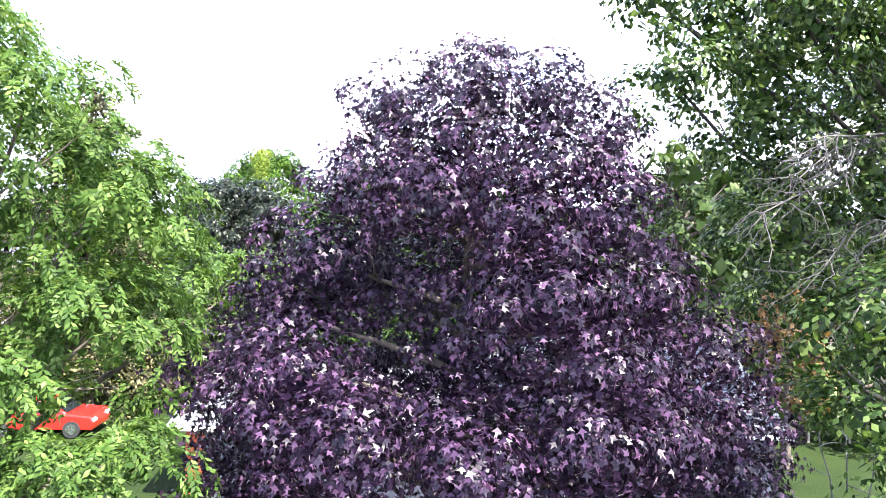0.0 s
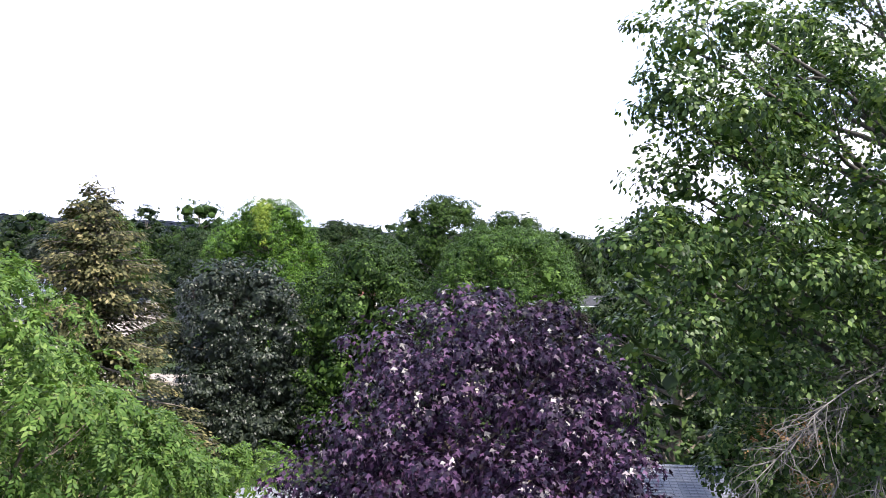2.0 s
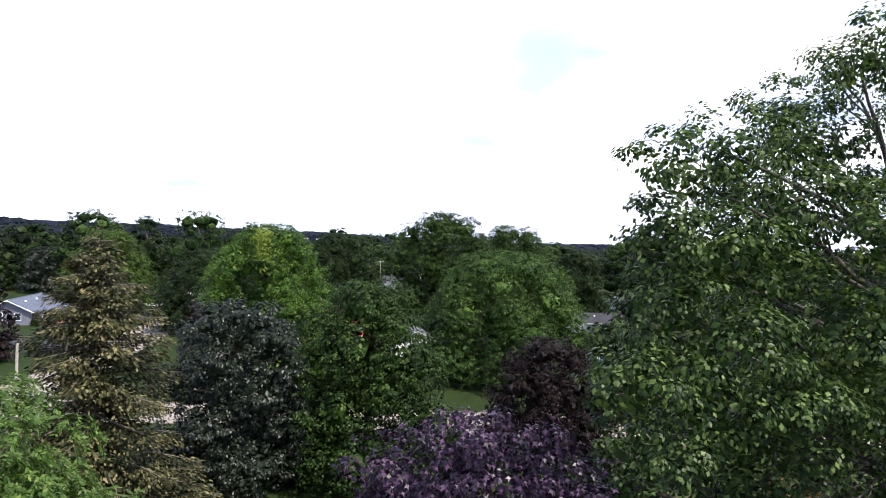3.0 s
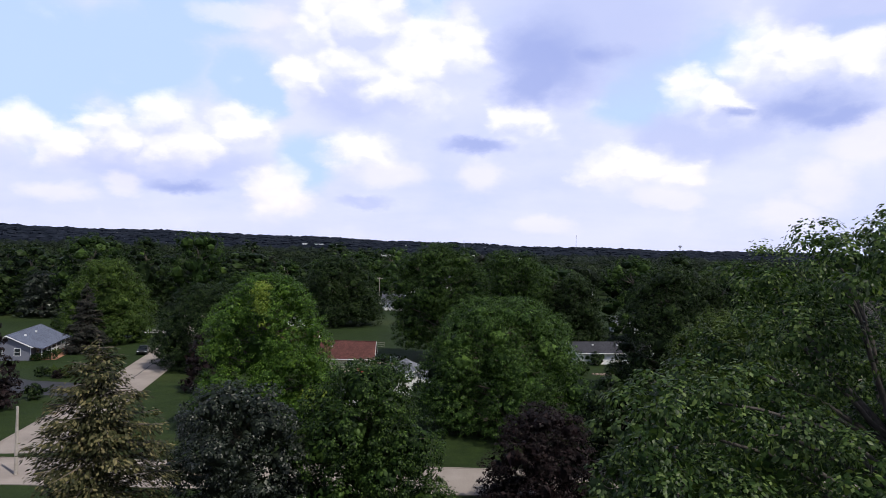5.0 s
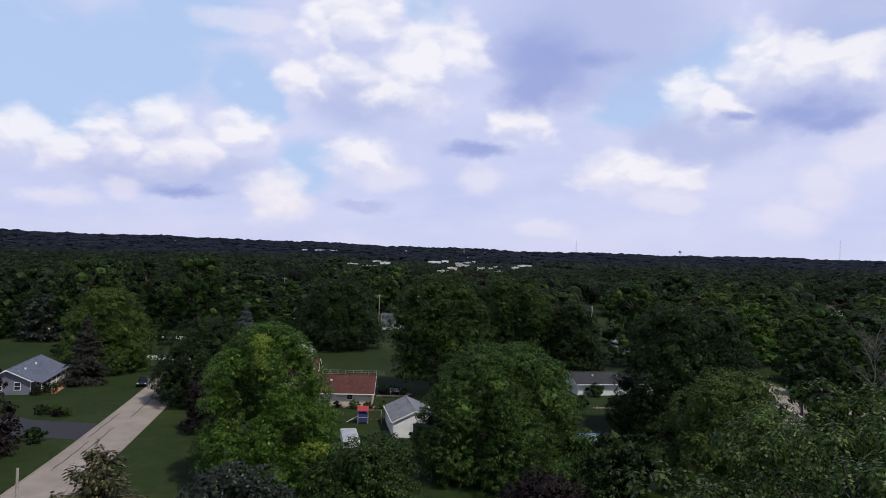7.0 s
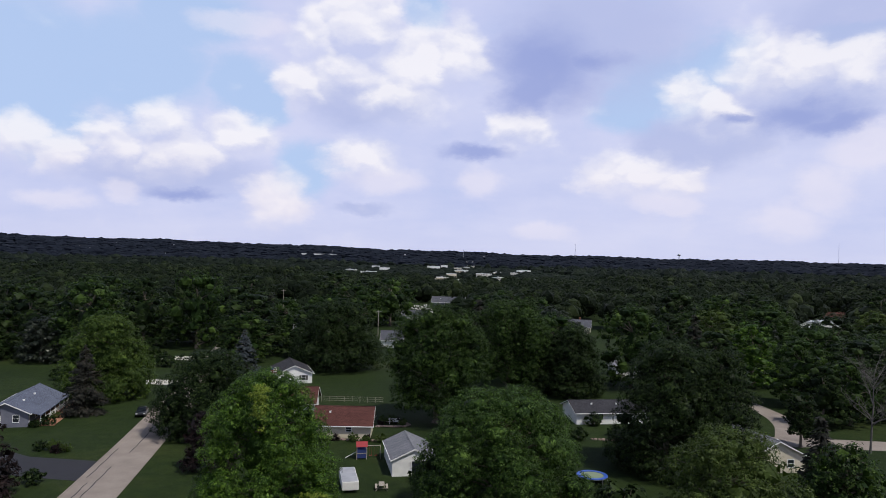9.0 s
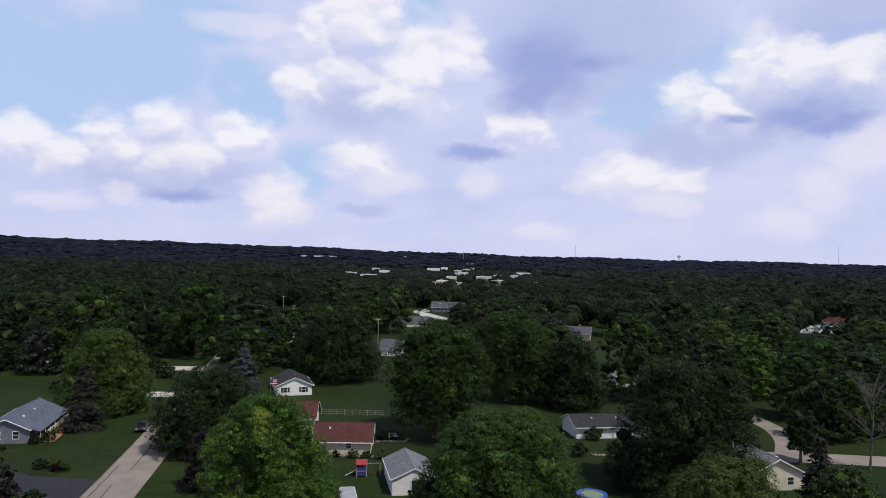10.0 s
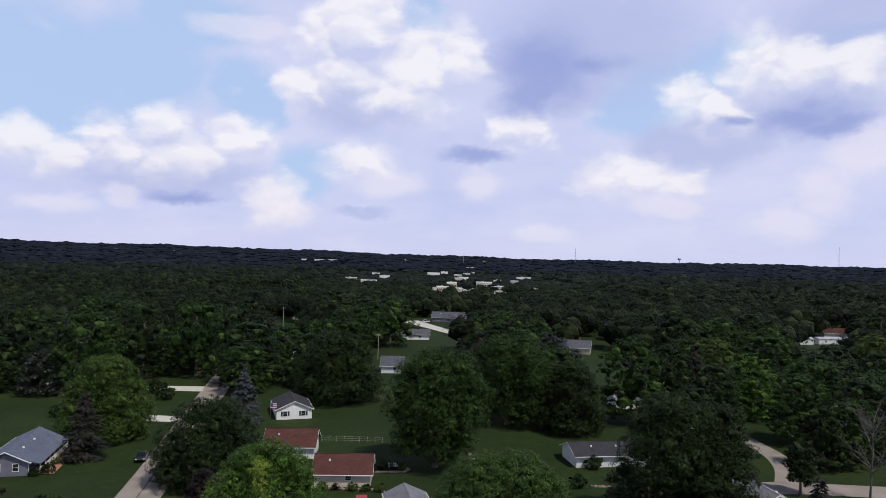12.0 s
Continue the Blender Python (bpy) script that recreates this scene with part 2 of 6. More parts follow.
def shingles(name, a, b, course=0.14):
    """Asphalt shingles: tabs in staggered courses, each with its own tone, over slow weathering."""
    m, nt, bsdf = material(name)
    c = coords(nt)
    br = add(nt, "ShaderNodeTexBrick", Color1=(*a, 1), Color2=(*b, 1), Mortar=(*(0.4 * x for x in a), 1), Scale=1.0, Mortar_Size=0.012, Bias=0.1, Brick_Width=0.3, Row_Height=course)
    sep = nt.nodes.new("ShaderNodeSeparateXYZ")
    nt.links.new(c, sep.inputs[0])
    comb = nt.nodes.new("ShaderNodeCombineXYZ")
    nt.links.new(sep.outputs[0], comb.inputs[0])
    nt.links.new(sep.outputs[1], comb.inputs[1])
    nt.links.new(comb.outputs[0], br.inputs["Vector"])
    n = noise_tex(nt, c, 0.5, 5, 0.6)
    col = blend(nt, 1.0, br.outputs["Color"], colour_ramp(nt, n, [(0.3, (0.8, 0.8, 0.8)), (0.7, (1.12, 1.1, 1.08))]), "MULTIPLY")
    nt.links.new(col, bsdf.inputs["Base Color"])
    bsdf.inputs["Roughness"].default_value = 0.9
    bsdf.inputs["Specular IOR Level"].default_value = 0.2
    bump(nt, bsdf, br.outputs["Fac"], -0.4, 0.01)
    return m


def boards(name, a, b, height=0.16):
    """Painted horizontal siding."""
    m, nt, bsdf = material(name)
    c = coords(nt)
    w = nt.nodes.new("ShaderNodeTexWave")
    w.bands_direction, w.wave_profile = "Z", "SAW"
    w.inputs["Scale"].default_value = 1.0 / height / 3.1416 * 0.5 * 3.1416 / 1.57
    nt.links.new(c, w.inputs["Vector"])
    n = noise_tex(nt, c, 0.9, 5, 0.6)
    col = colour_ramp(nt, n, [(0.3, a), (0.7, b)])
    nt.links.new(col, bsdf.inputs["Base Color"])
    bsdf.inputs["Roughness"].default_value = 0.6
    bump(nt, bsdf, w.outputs["Fac"], 0.5, 0.02)
    return m


def lawn_material():
    m, nt, bsdf = material("grass")
    c = coords(nt)
    big = noise_tex(nt, c, 0.035, 5, 0.6)
    mid = noise_tex(nt, c, 0.6, 5, 0.65)
    small = noise_tex(nt, c, 14.0, 3, 0.7)
    col = colour_ramp(nt, big, [(0.3, (0.0100, 0.0205, 0.0045)), (0.55, (0.0160, 0.0290, 0.0066)), (0.75, (0.0330, 0.0430, 0.0120))])
    col = blend(nt, 1.0, col, colour_ramp(nt, mid, [(0.3, (0.66, 0.72, 0.66)), (0.7, (1.35, 1.28, 1.15))]), "MULTIPLY")
    col = blend(nt, 1.0, col, colour_ramp(nt, small, [(0.25, (0.65, 0.65, 0.65)), (0.75, (1.3, 1.3, 1.3))]), "MULTIPLY")
    nt.links.new(col, bsdf.inputs["Base Color"])
    bsdf.inputs["Roughness"].default_value = 0.9
    bsdf.inputs["Specular IOR Level"].default_value = 0.15
    bump(nt, bsdf, small, 0.8, 0.05)
    return m


def glass_material():
    m, nt, bsdf = material("window_glass")
    bsdf.inputs["Base Color"].default_value = (0.02, 0.025, 0.03, 1)
    bsdf.inputs["Roughness"].default_value = 0.05
    bsdf.inputs["Specular IOR Level"].default_value = 0.7
    return m


def paint(name, c, rough=0.4, metal=0.0, coat=0.0):
    m = rough_surface(name, tuple(0.9 * x for x in c), c, 1.3, rough, 20.0, 0.001, metal, 0.1)
    m.node_tree.nodes["Principled BSDF"].inputs["Coat Weight"].default_value = coat
    return m


GRASS = lawn_material()
ASPHALT_PALE = rough_surface("worn_asphalt", (0.20, 0.168, 0.150), (0.28, 0.24, 0.215), 0.25, 0.9, 20.0)
ASPHALT_DARK = rough_surface("sealed_asphalt", (0.011, 0.011, 0.017), (0.017, 0.017, 0.024), 0.4, 0.8, 20.0)
CONCRETE = rough_surface("concrete", (0.42, 0.40, 0.37), (0.55, 0.53, 0.49), 0.5, 0.85, 18.0)
BARK = rough_surface("bark", (0.07, 0.055, 0.045), (0.15, 0.125, 0.10), 3.0, 0.9, 18.0, 0.03)
BARK_DARK = rough_surface("dark_oak_bark", (0.025, 0.021, 0.018), (0.06, 0.052, 0.045), 3.0, 0.9, 18.0, 0.03)
BARK_GREY = rough_surface("grey_dead_bark", (0.06, 0.054, 0.052), (0.13, 0.12, 0.115), 3.0, 0.85, 25.0, 0.02)
WHITE_PAINT = paint("white_paint", (0.78, 0.78, 0.78), 0.5)
GLASS = glass_material()
PURPLE = foliage("purple_maple_leaf", (0.0047, 0.0021, 0.0094), (0.0151, 0.0061, 0.0236), (0.0849, 0.0434, 0.0990), 0.40, 0.08, 0.30, 0.6)
LOCUST = foliage("locust_leaf", (0.0294, 0.0655, 0.0133), (0.0628, 0.1170, 0.0268), (0.1270, 0.1872, 0.0562), 0.5, 0.35, 0.15, 0.5)
FRESH = foliage("fresh_green_leaf", (0.0150, 0.0300, 0.0100), (0.0320, 0.0580, 0.0180), (0.0800, 0.1200, 0.0420), 0.5, 0.2, 0.15)
ASH = foliage("ash_leaf", (0.0093, 0.0234, 0.0062), (0.0284, 0.0626, 0.0132), (0.1092, 0.1882, 0.0436), 0.5, 0.24, 0.12)
OAK = foliage("oak_leaf", (0.0096, 0.0227, 0.0073), (0.0349, 0.0691, 0.0199), (0.1311, 0.1880, 0.0627), 0.42, 0.34, 0.16, 0.9)
GREEN = foliage("green_leaf", (0.0066, 0.0163, 0.0044), (0.0176, 0.0389, 0.0085), (0.0711, 0.1211, 0.0294), 0.5, 0.22, 0.10)
DEEP = foliage("deep_green_leaf", (0.0044, 0.0101, 0.0037), (0.0100, 0.0212, 0.0064), (0.0456, 0.0747, 0.0230), 0.5, 0.2, 0.10)
DUSKY = foliage("dusky_purple_green_leaf", (0.0057, 0.0094, 0.0065), (0.0114, 0.0176, 0.0117), (0.0380, 0.0484, 0.0339), 0.42, 0.14, 0.3)
MAROON = foliage("maroon_leaf", (0.0054, 0.0040, 0.0048), (0.0121, 0.0075, 0.0087), (0.0243, 0.0142, 0.0169), 0.55, 0.12)
LIME = foliage("lime_leaf", (0.0134, 0.0354, 0.0063), (0.0404, 0.0907, 0.0137), (0.1346, 0.2378, 0.0378), 0.46, 0.3, 0.14, 0.25)
YELLOW = foliage("yellow_leaf", (0.0975, 0.1425, 0.0200), (0.1575, 0.2137, 0.0350), (0.2175, 0.2755, 0.0600), 0.5, 0.3)
OLIVE = foliage("olive_leaf", (0.0274, 0.0479, 0.0115), (0.0458, 0.0735, 0.0173), (0.0732, 0.1044, 0.0288), 0.5, 0.22)
RUSTY = foliage("rusty_spruce_needle", (0.0150, 0.0190, 0.0070), (0.0430, 0.0450, 0.0180), (0.1700, 0.1500, 0.0800), 0.6, 0.15, 0.15, 0.5)
SPRUCE = foliage("spruce_needle", (0.0106, 0.0127, 0.0111), (0.0183, 0.0195, 0.0167), (0.0314, 0.0280, 0.0257), 0.7, 0.1, 0.2)
BLUE_SPRUCE = foliage("blue_spruce_needle", (0.0290, 0.0390, 0.0500), (0.0490, 0.0620, 0.0780), (0.0830, 0.0970, 0.1180), 0.7, 0.1, 0.2)
BROWN = foliage("brown_leaf", (0.09, 0.05, 0.025), (0.16, 0.095, 0.045), (0.24, 0.15, 0.08), 0.6, 0.25)
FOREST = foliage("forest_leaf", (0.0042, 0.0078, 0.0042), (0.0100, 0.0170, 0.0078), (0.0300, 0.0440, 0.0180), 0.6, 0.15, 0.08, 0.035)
# bluer with distance: air haze is put into these two leaf colours
MID_FOREST = foliage("haze_tinted_forest_leaf", (0.0055, 0.0092, 0.0080), (0.0105, 0.0160, 0.0125), (0.0200, 0.0280, 0.0200), 0.7, 0.1, 0.06, 0.02)
FAR_FOREST = foliage("haze_blue_forest_leaf", (0.0064, 0.0090, 0.0165), (0.0095, 0.0130, 0.0240), (0.0150, 0.0195, 0.0330), 0.8, 0.1, 0.05, 0.012)
WILLOW = foliage("willow_leaf", (0.0200, 0.0400, 0.0085), (0.0400, 0.0740, 0.0150), (0.1000, 0.1500, 0.0340), 0.5, 0.25)

rng = np.random.default_rng(7)


# ---- mesh helpers ----
def fast_mesh(name, verts, sizes, loops, mat, smooth=False):
    """A mesh from arrays: vertices (n, 3), corner count of each face, corner indices."""
    me = bpy.data.meshes.new(name)
    verts = np.ascontiguousarray(verts, dtype=np.float32)
    sizes = np.asarray(sizes, dtype=np.int32)
    loops = np.asarray(loops, dtype=np.int32)
    me.vertices.add(len(verts))
    me.vertices.foreach_set("co", verts.ravel())
    me.loops.add(len(loops))
    me.loops.foreach_set("vertex_index", loops)
    me.polygons.add(len(sizes))
    me.polygons.foreach_set("loop_start", np.concatenate(([0], np.cumsum(sizes)[:-1])).astype(np.int32))
    me.polygons.foreach_set("loop_total", sizes)
    me.polygons.foreach_set("use_smooth", np.full(len(sizes), smooth))
    me.update(calc_edges=True)
    for m in (mat if isinstance(mat, tuple) else (mat,)):
        me.materials.append(m)
    return me


def put(name, mesh, parent=None, label=""):
    ob = new(name, mesh)
    ob.parent = parent
    return tagged(ob, label) if label else ob


def part(name, bm, mat, parent, label=""):
    """Links a bmesh as one mesh object under a thing or a part."""
    me = bpy.data.meshes.new(name)
    bm.to_mesh(me)
    bm.free()
    for m in (mat if isinstance(mat, tuple) else (mat,)):
        me.materials.append(m)
    return put(name, me, parent, label)


def thing(name, m, label, category, group="", kind=""):
    ob = new(name)
    ob.empty_display_size = 0.3
    ob.matrix_world = m
    return tagged(ob, label, category, group, kind)


def box(bm, x0, x1, y0, y1, z0, z1, bevel=0.0):
    made = bmesh.ops.create_cube(bm, size=1.0, matrix=Matrix.Translation(((x0 + x1) / 2, (y0 + y1) / 2, (z0 + z1) / 2)) @ Matrix.Diagonal((x1 - x0, y1 - y0, z1 - z0, 1)))
    if bevel:
        edges = list({e for v in made["verts"] for e in v.link_edges})
        bmesh.ops.bevel(bm, geom=edges, offset=bevel, segments=2, affect="EDGES", profile=0.5)
    return bm


def boxed(*a, bevel=0.0):
    return box(bmesh.new(), *a, bevel=bevel)


def prism(outline, z0, z1, bm=None):
    """A solid over a flat outline of (x, y)."""
    bm = bm or bmesh.new()
    lo = [bm.verts.new((x, y, z0)) for x, y in outline]
    hi = [bm.verts.new((x, y, z1)) for x, y in outline]
    bm.faces.new(hi)
    bm.faces.new(lo[::-1])
    n = len(outline)
    for i in range(n):
        bm.faces.new((lo[i], lo[(i + 1) % n], hi[(i + 1) % n], hi[i]))
    bmesh.ops.recalc_face_normals(bm, faces=bm.faces)
    return bm


def rod(bm, a, b, r0, r1=None, sides=8):
    """A tapered rod from a to b."""
    a, b = Vector(a), Vector(b)
    d = b - a
    m = Matrix.Translation((a + b) / 2) @ d.to_track_quat("Z", "Y").to_matrix().to_4x4()
    bmesh.ops.create_cone(bm, cap_ends=True, segments=sides, radius1=r0, radius2=r0 if r1 is None else r1, depth=d.length, matrix=m)
    return bm


def unit(v):
    return v / np.maximum(np.linalg.norm(v, axis=-1, keepdims=True), 1e-9)


class Tubes:
    """Gathers bent tapered limbs into one mesh."""

    def __init__(self, sides=7):
        self.v, self.l, self.n, self.k = [], [], 0, sides

    def limb(self, points, r0, r1):
        pts = np.asarray(points, float)
        m, k = len(pts), self.k
        tang = unit(np.gradient(pts, axis=0))
        ref = np.where(np.abs(tang[:, 2:3]) > 0.9, [[1.0, 0, 0]], [[0, 0, 1.0]])
        u = unit(np.cross(tang, ref))
        w = np.cross(tang, u)
        rad = np.linspace(r0, r1, m)[:, None, None]
        a = np.linspace(0, 2 * np.pi, k, endpoint=False)
        ring = pts[:, None, :] + rad * (np.cos(a)[None, :, None] * u[:, None, :] + np.sin(a)[None, :, None] * w[:, None, :])
        self.v.append(ring.reshape(-1, 3))
        i, j = np.meshgrid(np.arange(m - 1), np.arange(k), indexing="ij")
        i, j = i.ravel(), j.ravel()
        q = np.stack([i * k + j, i * k + (j + 1) % k, (i + 1) * k + (j + 1) % k, (i + 1) * k + j], 1) + self.n
        self.l.append(q)
        self.n += m * k

    def grow(self, start, end, r0, r1, wobble=0.08, steps=7, sag=0.0, rg=rng):
        """A crooked limb from start to end; returns its points."""
        s, e = np.asarray(start, float), np.asarray(end, float)
        f = np.linspace(0, 1, steps)[:, None]
        length = np.linalg.norm(e - s)
        pts = s + (e - s) * f
        bend = np.cumsum(rg.normal(0, wobble * length / steps, (steps, 3)), axis=0)
        pts = pts + bend * np.sin(f * np.pi) + np.array([0, 0, -sag * length]) * (f ** 2 - f) * -1.0
        self.limb(pts, r0, r1)
        return pts

    def mesh(self, name, mat):
        loops = np.concatenate(self.l).ravel()
        return fast_mesh(name, np.concatenate(self.v), np.full(len(loops) // 4, 4), loops, mat, True)


# leaf outlines (across, along), stalk at the origin
RHOMB = np.array([(0, 0), (0.34, 0.45), (0, 1), (-0.34, 0.45)])
MAPLE = np.array([(0, 0), (0.46, 0.44), (0.13, 0.46), (0, 1.0), (-0.13, 0.46), (-0.46, 0.44)])
SPRAY = np.array([(-0.36, 0.05), (0.36, 0.15), (0, 1)])


def leaf_mesh(name, pos, normal, tip, size, outline, mat, fold=0.15):
    """One blade at each place, all in one mesh."""
    n, k = len(pos), len(outline)
    normal = unit(normal)
    tip = unit(tip - normal * np.sum(tip * normal, 1, keepdims=True))
    side = np.cross(tip, normal)
    s = np.asarray(size).reshape(-1, 1, 1)
    u, w = outline[None, :, 0:1], outline[None, :, 1:2]
    v = pos[:, None, :] + s * (u * side[:, None, :] + w * tip[:, None, :] - fold * (np.abs(u) + w * w * 0.6) * normal[:, None, :])
    return fast_mesh(name, v.reshape(-1, 3), np.full(n, k), np.arange(n * k), mat)


def rand_unit(n, rg):
    return unit(rg.normal(size=(n, 3)))


def scatter_crown(rg, lobes, count, per_clump=22, clump=0.6, droop=0.35, inner=0.1, up=0.15, loose=0.45, sky=0.3):
    """Leaf places: small rounded puffs of radius clump over the skins of overlapping lobes (centre, radii)."""
    c = np.array([l[:3] for l in lobes], float)
    r = np.array([l[3:6] for l in lobes], float)
    w = np.prod(r, 1) ** (2 / 3)
    want = max(4, count // per_clump)
    got_p, got_d = [], []
    total = 0
    while total < want:
        i = rg.choice(len(c), want * 2, p=w / w.sum())
        d = rand_unit(len(i), rg)
        d[:, 2] += up
        d = unit(d)
        depth = np.where(rg.random(len(i)) < inner, rg.uniform(0.4, 0.75, len(i)), rg.uniform(0.80, 1.05, len(i)))
        p = c[i] + r[i] * d * depth[:, None]
        q = np.linalg.norm((p[:, None, :] - c[None]) / r[None], axis=2)
        q[np.arange(len(i)), i] = 9
        keep = (q.min(1) > 0.74) | (rg.random(len(i)) < 0.05)
        got_p.append(p[keep])
        got_d.append(unit(d[keep] / r[i[keep]]))
        total += keep.sum()
    cp, cd = np.concatenate(got_p)[:want], np.concatenate(got_d)[:want]
    j = np.repeat(np.arange(want), per_clump)
    out = cd[j]
    ball = unit(rand_unit(len(j), rg) + out * 0.55 + np.array([0, 0, 0.35]))
    rad = clump * rg.uniform(0.6, 1.35, want)[j] * rg.uniform(0.45, 1.12, len(j))
    pos = cp[j] + ball * rad[:, None] * np.array([1.0, 1.0, 0.72])
    nrm = ball + out * 0.25 + np.array([0, 0, sky]) + rand_unit(len(j), rg) * loose
    tip = ball * 0.6 + out * 0.3 + np.array([0, 0, -droop]) + rand_unit(len(j), rg) * 0.45
    return pos, nrm, tip


def ball_mesh(levels):
    ball = bmesh.new()
    bmesh.ops.create_icosphere(ball, subdivisions=levels, radius=1.0)
    ball.verts.index_update()
    v, f = np.array([v.co[:] for v in ball.verts]), np.array([[v.index for v in f.verts] for f in ball.faces])
    ball.free()
    return v, f


ICO, ICO_FACES = ball_mesh(1)


def crown_mesh(rg, name, pos, nrm, tip, size, outline, mat, hearts, fold=0.15):
    """Blades, and rough dense inner masses (centre, radii) that close the crown behind them."""
    n, k = len(pos), len(outline)
    nrm = unit(nrm)
    tip = unit(tip - nrm * np.sum(tip * nrm, 1, keepdims=True))
    side = np.cross(tip, nrm)
    s = np.asarray(size).reshape(-1, 1, 1)
    u, w = outline[None, :, 0:1], outline[None, :, 1:2]
    v = (pos[:, None, :] + s * (u * side[:, None, :] + w * tip[:, None, :] - fold * (np.abs(u) + w * w * 0.6) * nrm[:, None, :])).reshape(-1, 3)
    bv, bf = ICO, ICO_FACES
    h = np.asarray(hearts, float)
    hv = h[:, None, :3] + bv[None] * h[:, None, 3:6] * rg.uniform(0.72, 1.12, (len(h), len(bv), 1))
    idx = (np.arange(len(h))[:, None, None] * len(bv) + bf[None]).ravel() + n * k
    sizes = np.concatenate([np.full(n, k), np.full(len(h) * len(bf), 3)])
    me = fast_mesh(name, np.concatenate([v, hv.reshape(-1, 3)]), sizes, np.concatenate([np.arange(n * k), idx]), mat)
    return me


def crown_core(rg, lobes, count, reach=0.66):
    """Places of larger inner foliage that closes a crown."""
    c = np.array([l[:3] for l in lobes], float)
    r = np.array([l[3:6] for l in lobes], float)
    w = np.prod(r, 1) ** (2 / 3)
    i = rg.choice(len(c), count, p=w / w.sum())
    d = rand_unit(count, rg)
    return c[i] + r[i] * d * rg.uniform(0.3, reach, (count, 1)), d + rand_unit(count, rg) * 0.3, rand_unit(count, rg)


def profile(shape, h):
    """Half width of a crown at the relative height h, 0 at its foot, 1 at its top."""
    if shape == "round":
        return math.sqrt(max(0.0, 1 - (2 * h - 0.9) ** 2 / 1.21)) ** 0.9
    if shape == "spread":
        return max(0.0, 1 - abs(h - 0.45) ** 2.2 * 2.9) ** 0.6
    if shape == "dome":
        return max(0.0, 1 - max(0, h - 0.15) ** 2.0 * 1.25) ** 0.6
    return max(0.05, 1 - h)


def make_lobes(rg, shape, radius, foot, top, count=24, puff=0.34):
    rows = []
    height = top - foot
    for k in range(count):
        h = ((k + 0.5) / count) ** 0.9
        w = radius * profile(shape, h)
        a = k * 2.4 + rg.uniform(-0.5, 0.5)
        s = puff * radius * rg.uniform(0.7, 1.25) * (0.65 + 0.35 * profile(shape, h))
        d = max(0.0, w - s * 0.8)
        z = foot + height * h
        z = max(foot + s * 0.5, min(z, top - s * 0.72))
        rows.append((d * math.cos(a), d * math.sin(a), z, s, s, s * 0.8))
    if shape == "dome":      # low boughs that hide the stem
        for k in range(9):
            a = k * 2 * math.pi / 9 + rg.uniform(-0.2, 0.2)
            s = puff * radius * rg.uniform(0.8, 1.05)
            rows.append((0.72 * radius * math.cos(a), 0.72 * radius * math.sin(a), foot + s * 0.75, s, s, s * 0.8))
    rows.append((0, 0, foot + height * 0.45, radius * 0.66, radius * 0.66, height * 0.42))
    return rows


def tree_mesh(rg, shape, radius, foot, top, leaves, size, outline, mat, bark=BARK, lobes=None, clump=0.5, per_clump=20, droop=0.35, trunk_r=None, lean=(0, 0), inner=0.08, loose=0.34, twigs=3, core=0.05, count=24, wide=3.6, sky=0.5, reach=0.7, heart=0.0):
    """Meshes of a trunk with limbs and of a crown, standing at the origin."""
    lobes = lobes or make_lobes(rg, shape, radius, foot, top, count)
    tb = Tubes(7 if twigs else 4)
    tr = trunk_r or 0.022 * top + 0.06
    mid = np.array([lean[0], lean[1], foot + (top - foot) * 0.72])
    tb.grow((0, 0, -0.3), mid, tr, tr * 0.3, 0.05, 9 if twigs else 4, 0, rg)
    tb.limb([(0, 0, -0.3), (0, 0, 0.1), (0, 0, 0.5)], tr * 1.7, tr * 1.02)
    limbs = []
    for l in lobes[::1 if twigs else 3]:
        if twigs:
            limbs.append(Tubes(6))
        lb = limbs[-1] if twigs else tb
        e = np.array(l[:3])
        z = max(foot * 0.55, min(e[2] - 0.35 * np.hypot(e[0], e[1]), mid[2] * 0.92))
        s = np.array([lean[0] * z / top, lean[1] * z / top, z])
        p = lb.grow(s, e, tr * 0.38, tr * 0.1, 0.1, 7 if twigs else 3, 0.0, rg)
        for _ in range(twigs):
            tip = e + rand_unit(1, rg)[0] * np.array(l[3:6]) * 0.85
            lb.grow(p[4], tip, tr * 0.14, tr * 0.03, 0.15, 5, 0, rg)
    pos, nrm, tip = scatter_crown(rg, lobes, leaves, per_clump, clump, droop, inner, loose=loose, sky=sky)
    s = size * rg.uniform(0.7, 1.25, len(pos))
    extra = int(leaves * core)
    if extra:
        a, b, c = crown_core(rg, lobes, extra, reach)
        pos, nrm, tip = np.concatenate([pos, a]), np.concatenate([nrm, b]), np.concatenate([tip, c])
        s = np.concatenate([s, size * wide * rg.uniform(0.7, 1.2, extra)])
    hearts = [(*l[:3], l[3] * heart, l[4] * heart, l[5] * heart) for l in lobes] if heart else np.zeros((0, 6))
    return tb.mesh("trunk", bark), crown_mesh(rg, "crown", pos, nrm, tip, s, outline, mat, hearts), *(lb.mesh("limb", bark) for lb in limbs)


def plant_tree(name, meshes, x, y, label, category="tree", group="", scale=1.0, turn=0.0, tall=1.0, sink=0.0):
    t = thing(name, pose(x, y, ground_height(x, y) - sink, 0, 0, turn) @ Matrix.Diagonal((scale, scale, scale * tall, 1)), label, category, group)
    put("trunk", meshes[0], t)
    put("crown", meshes[1], t)
    for limb in meshes[2:]:
        put("limb", limb, t)
    return t


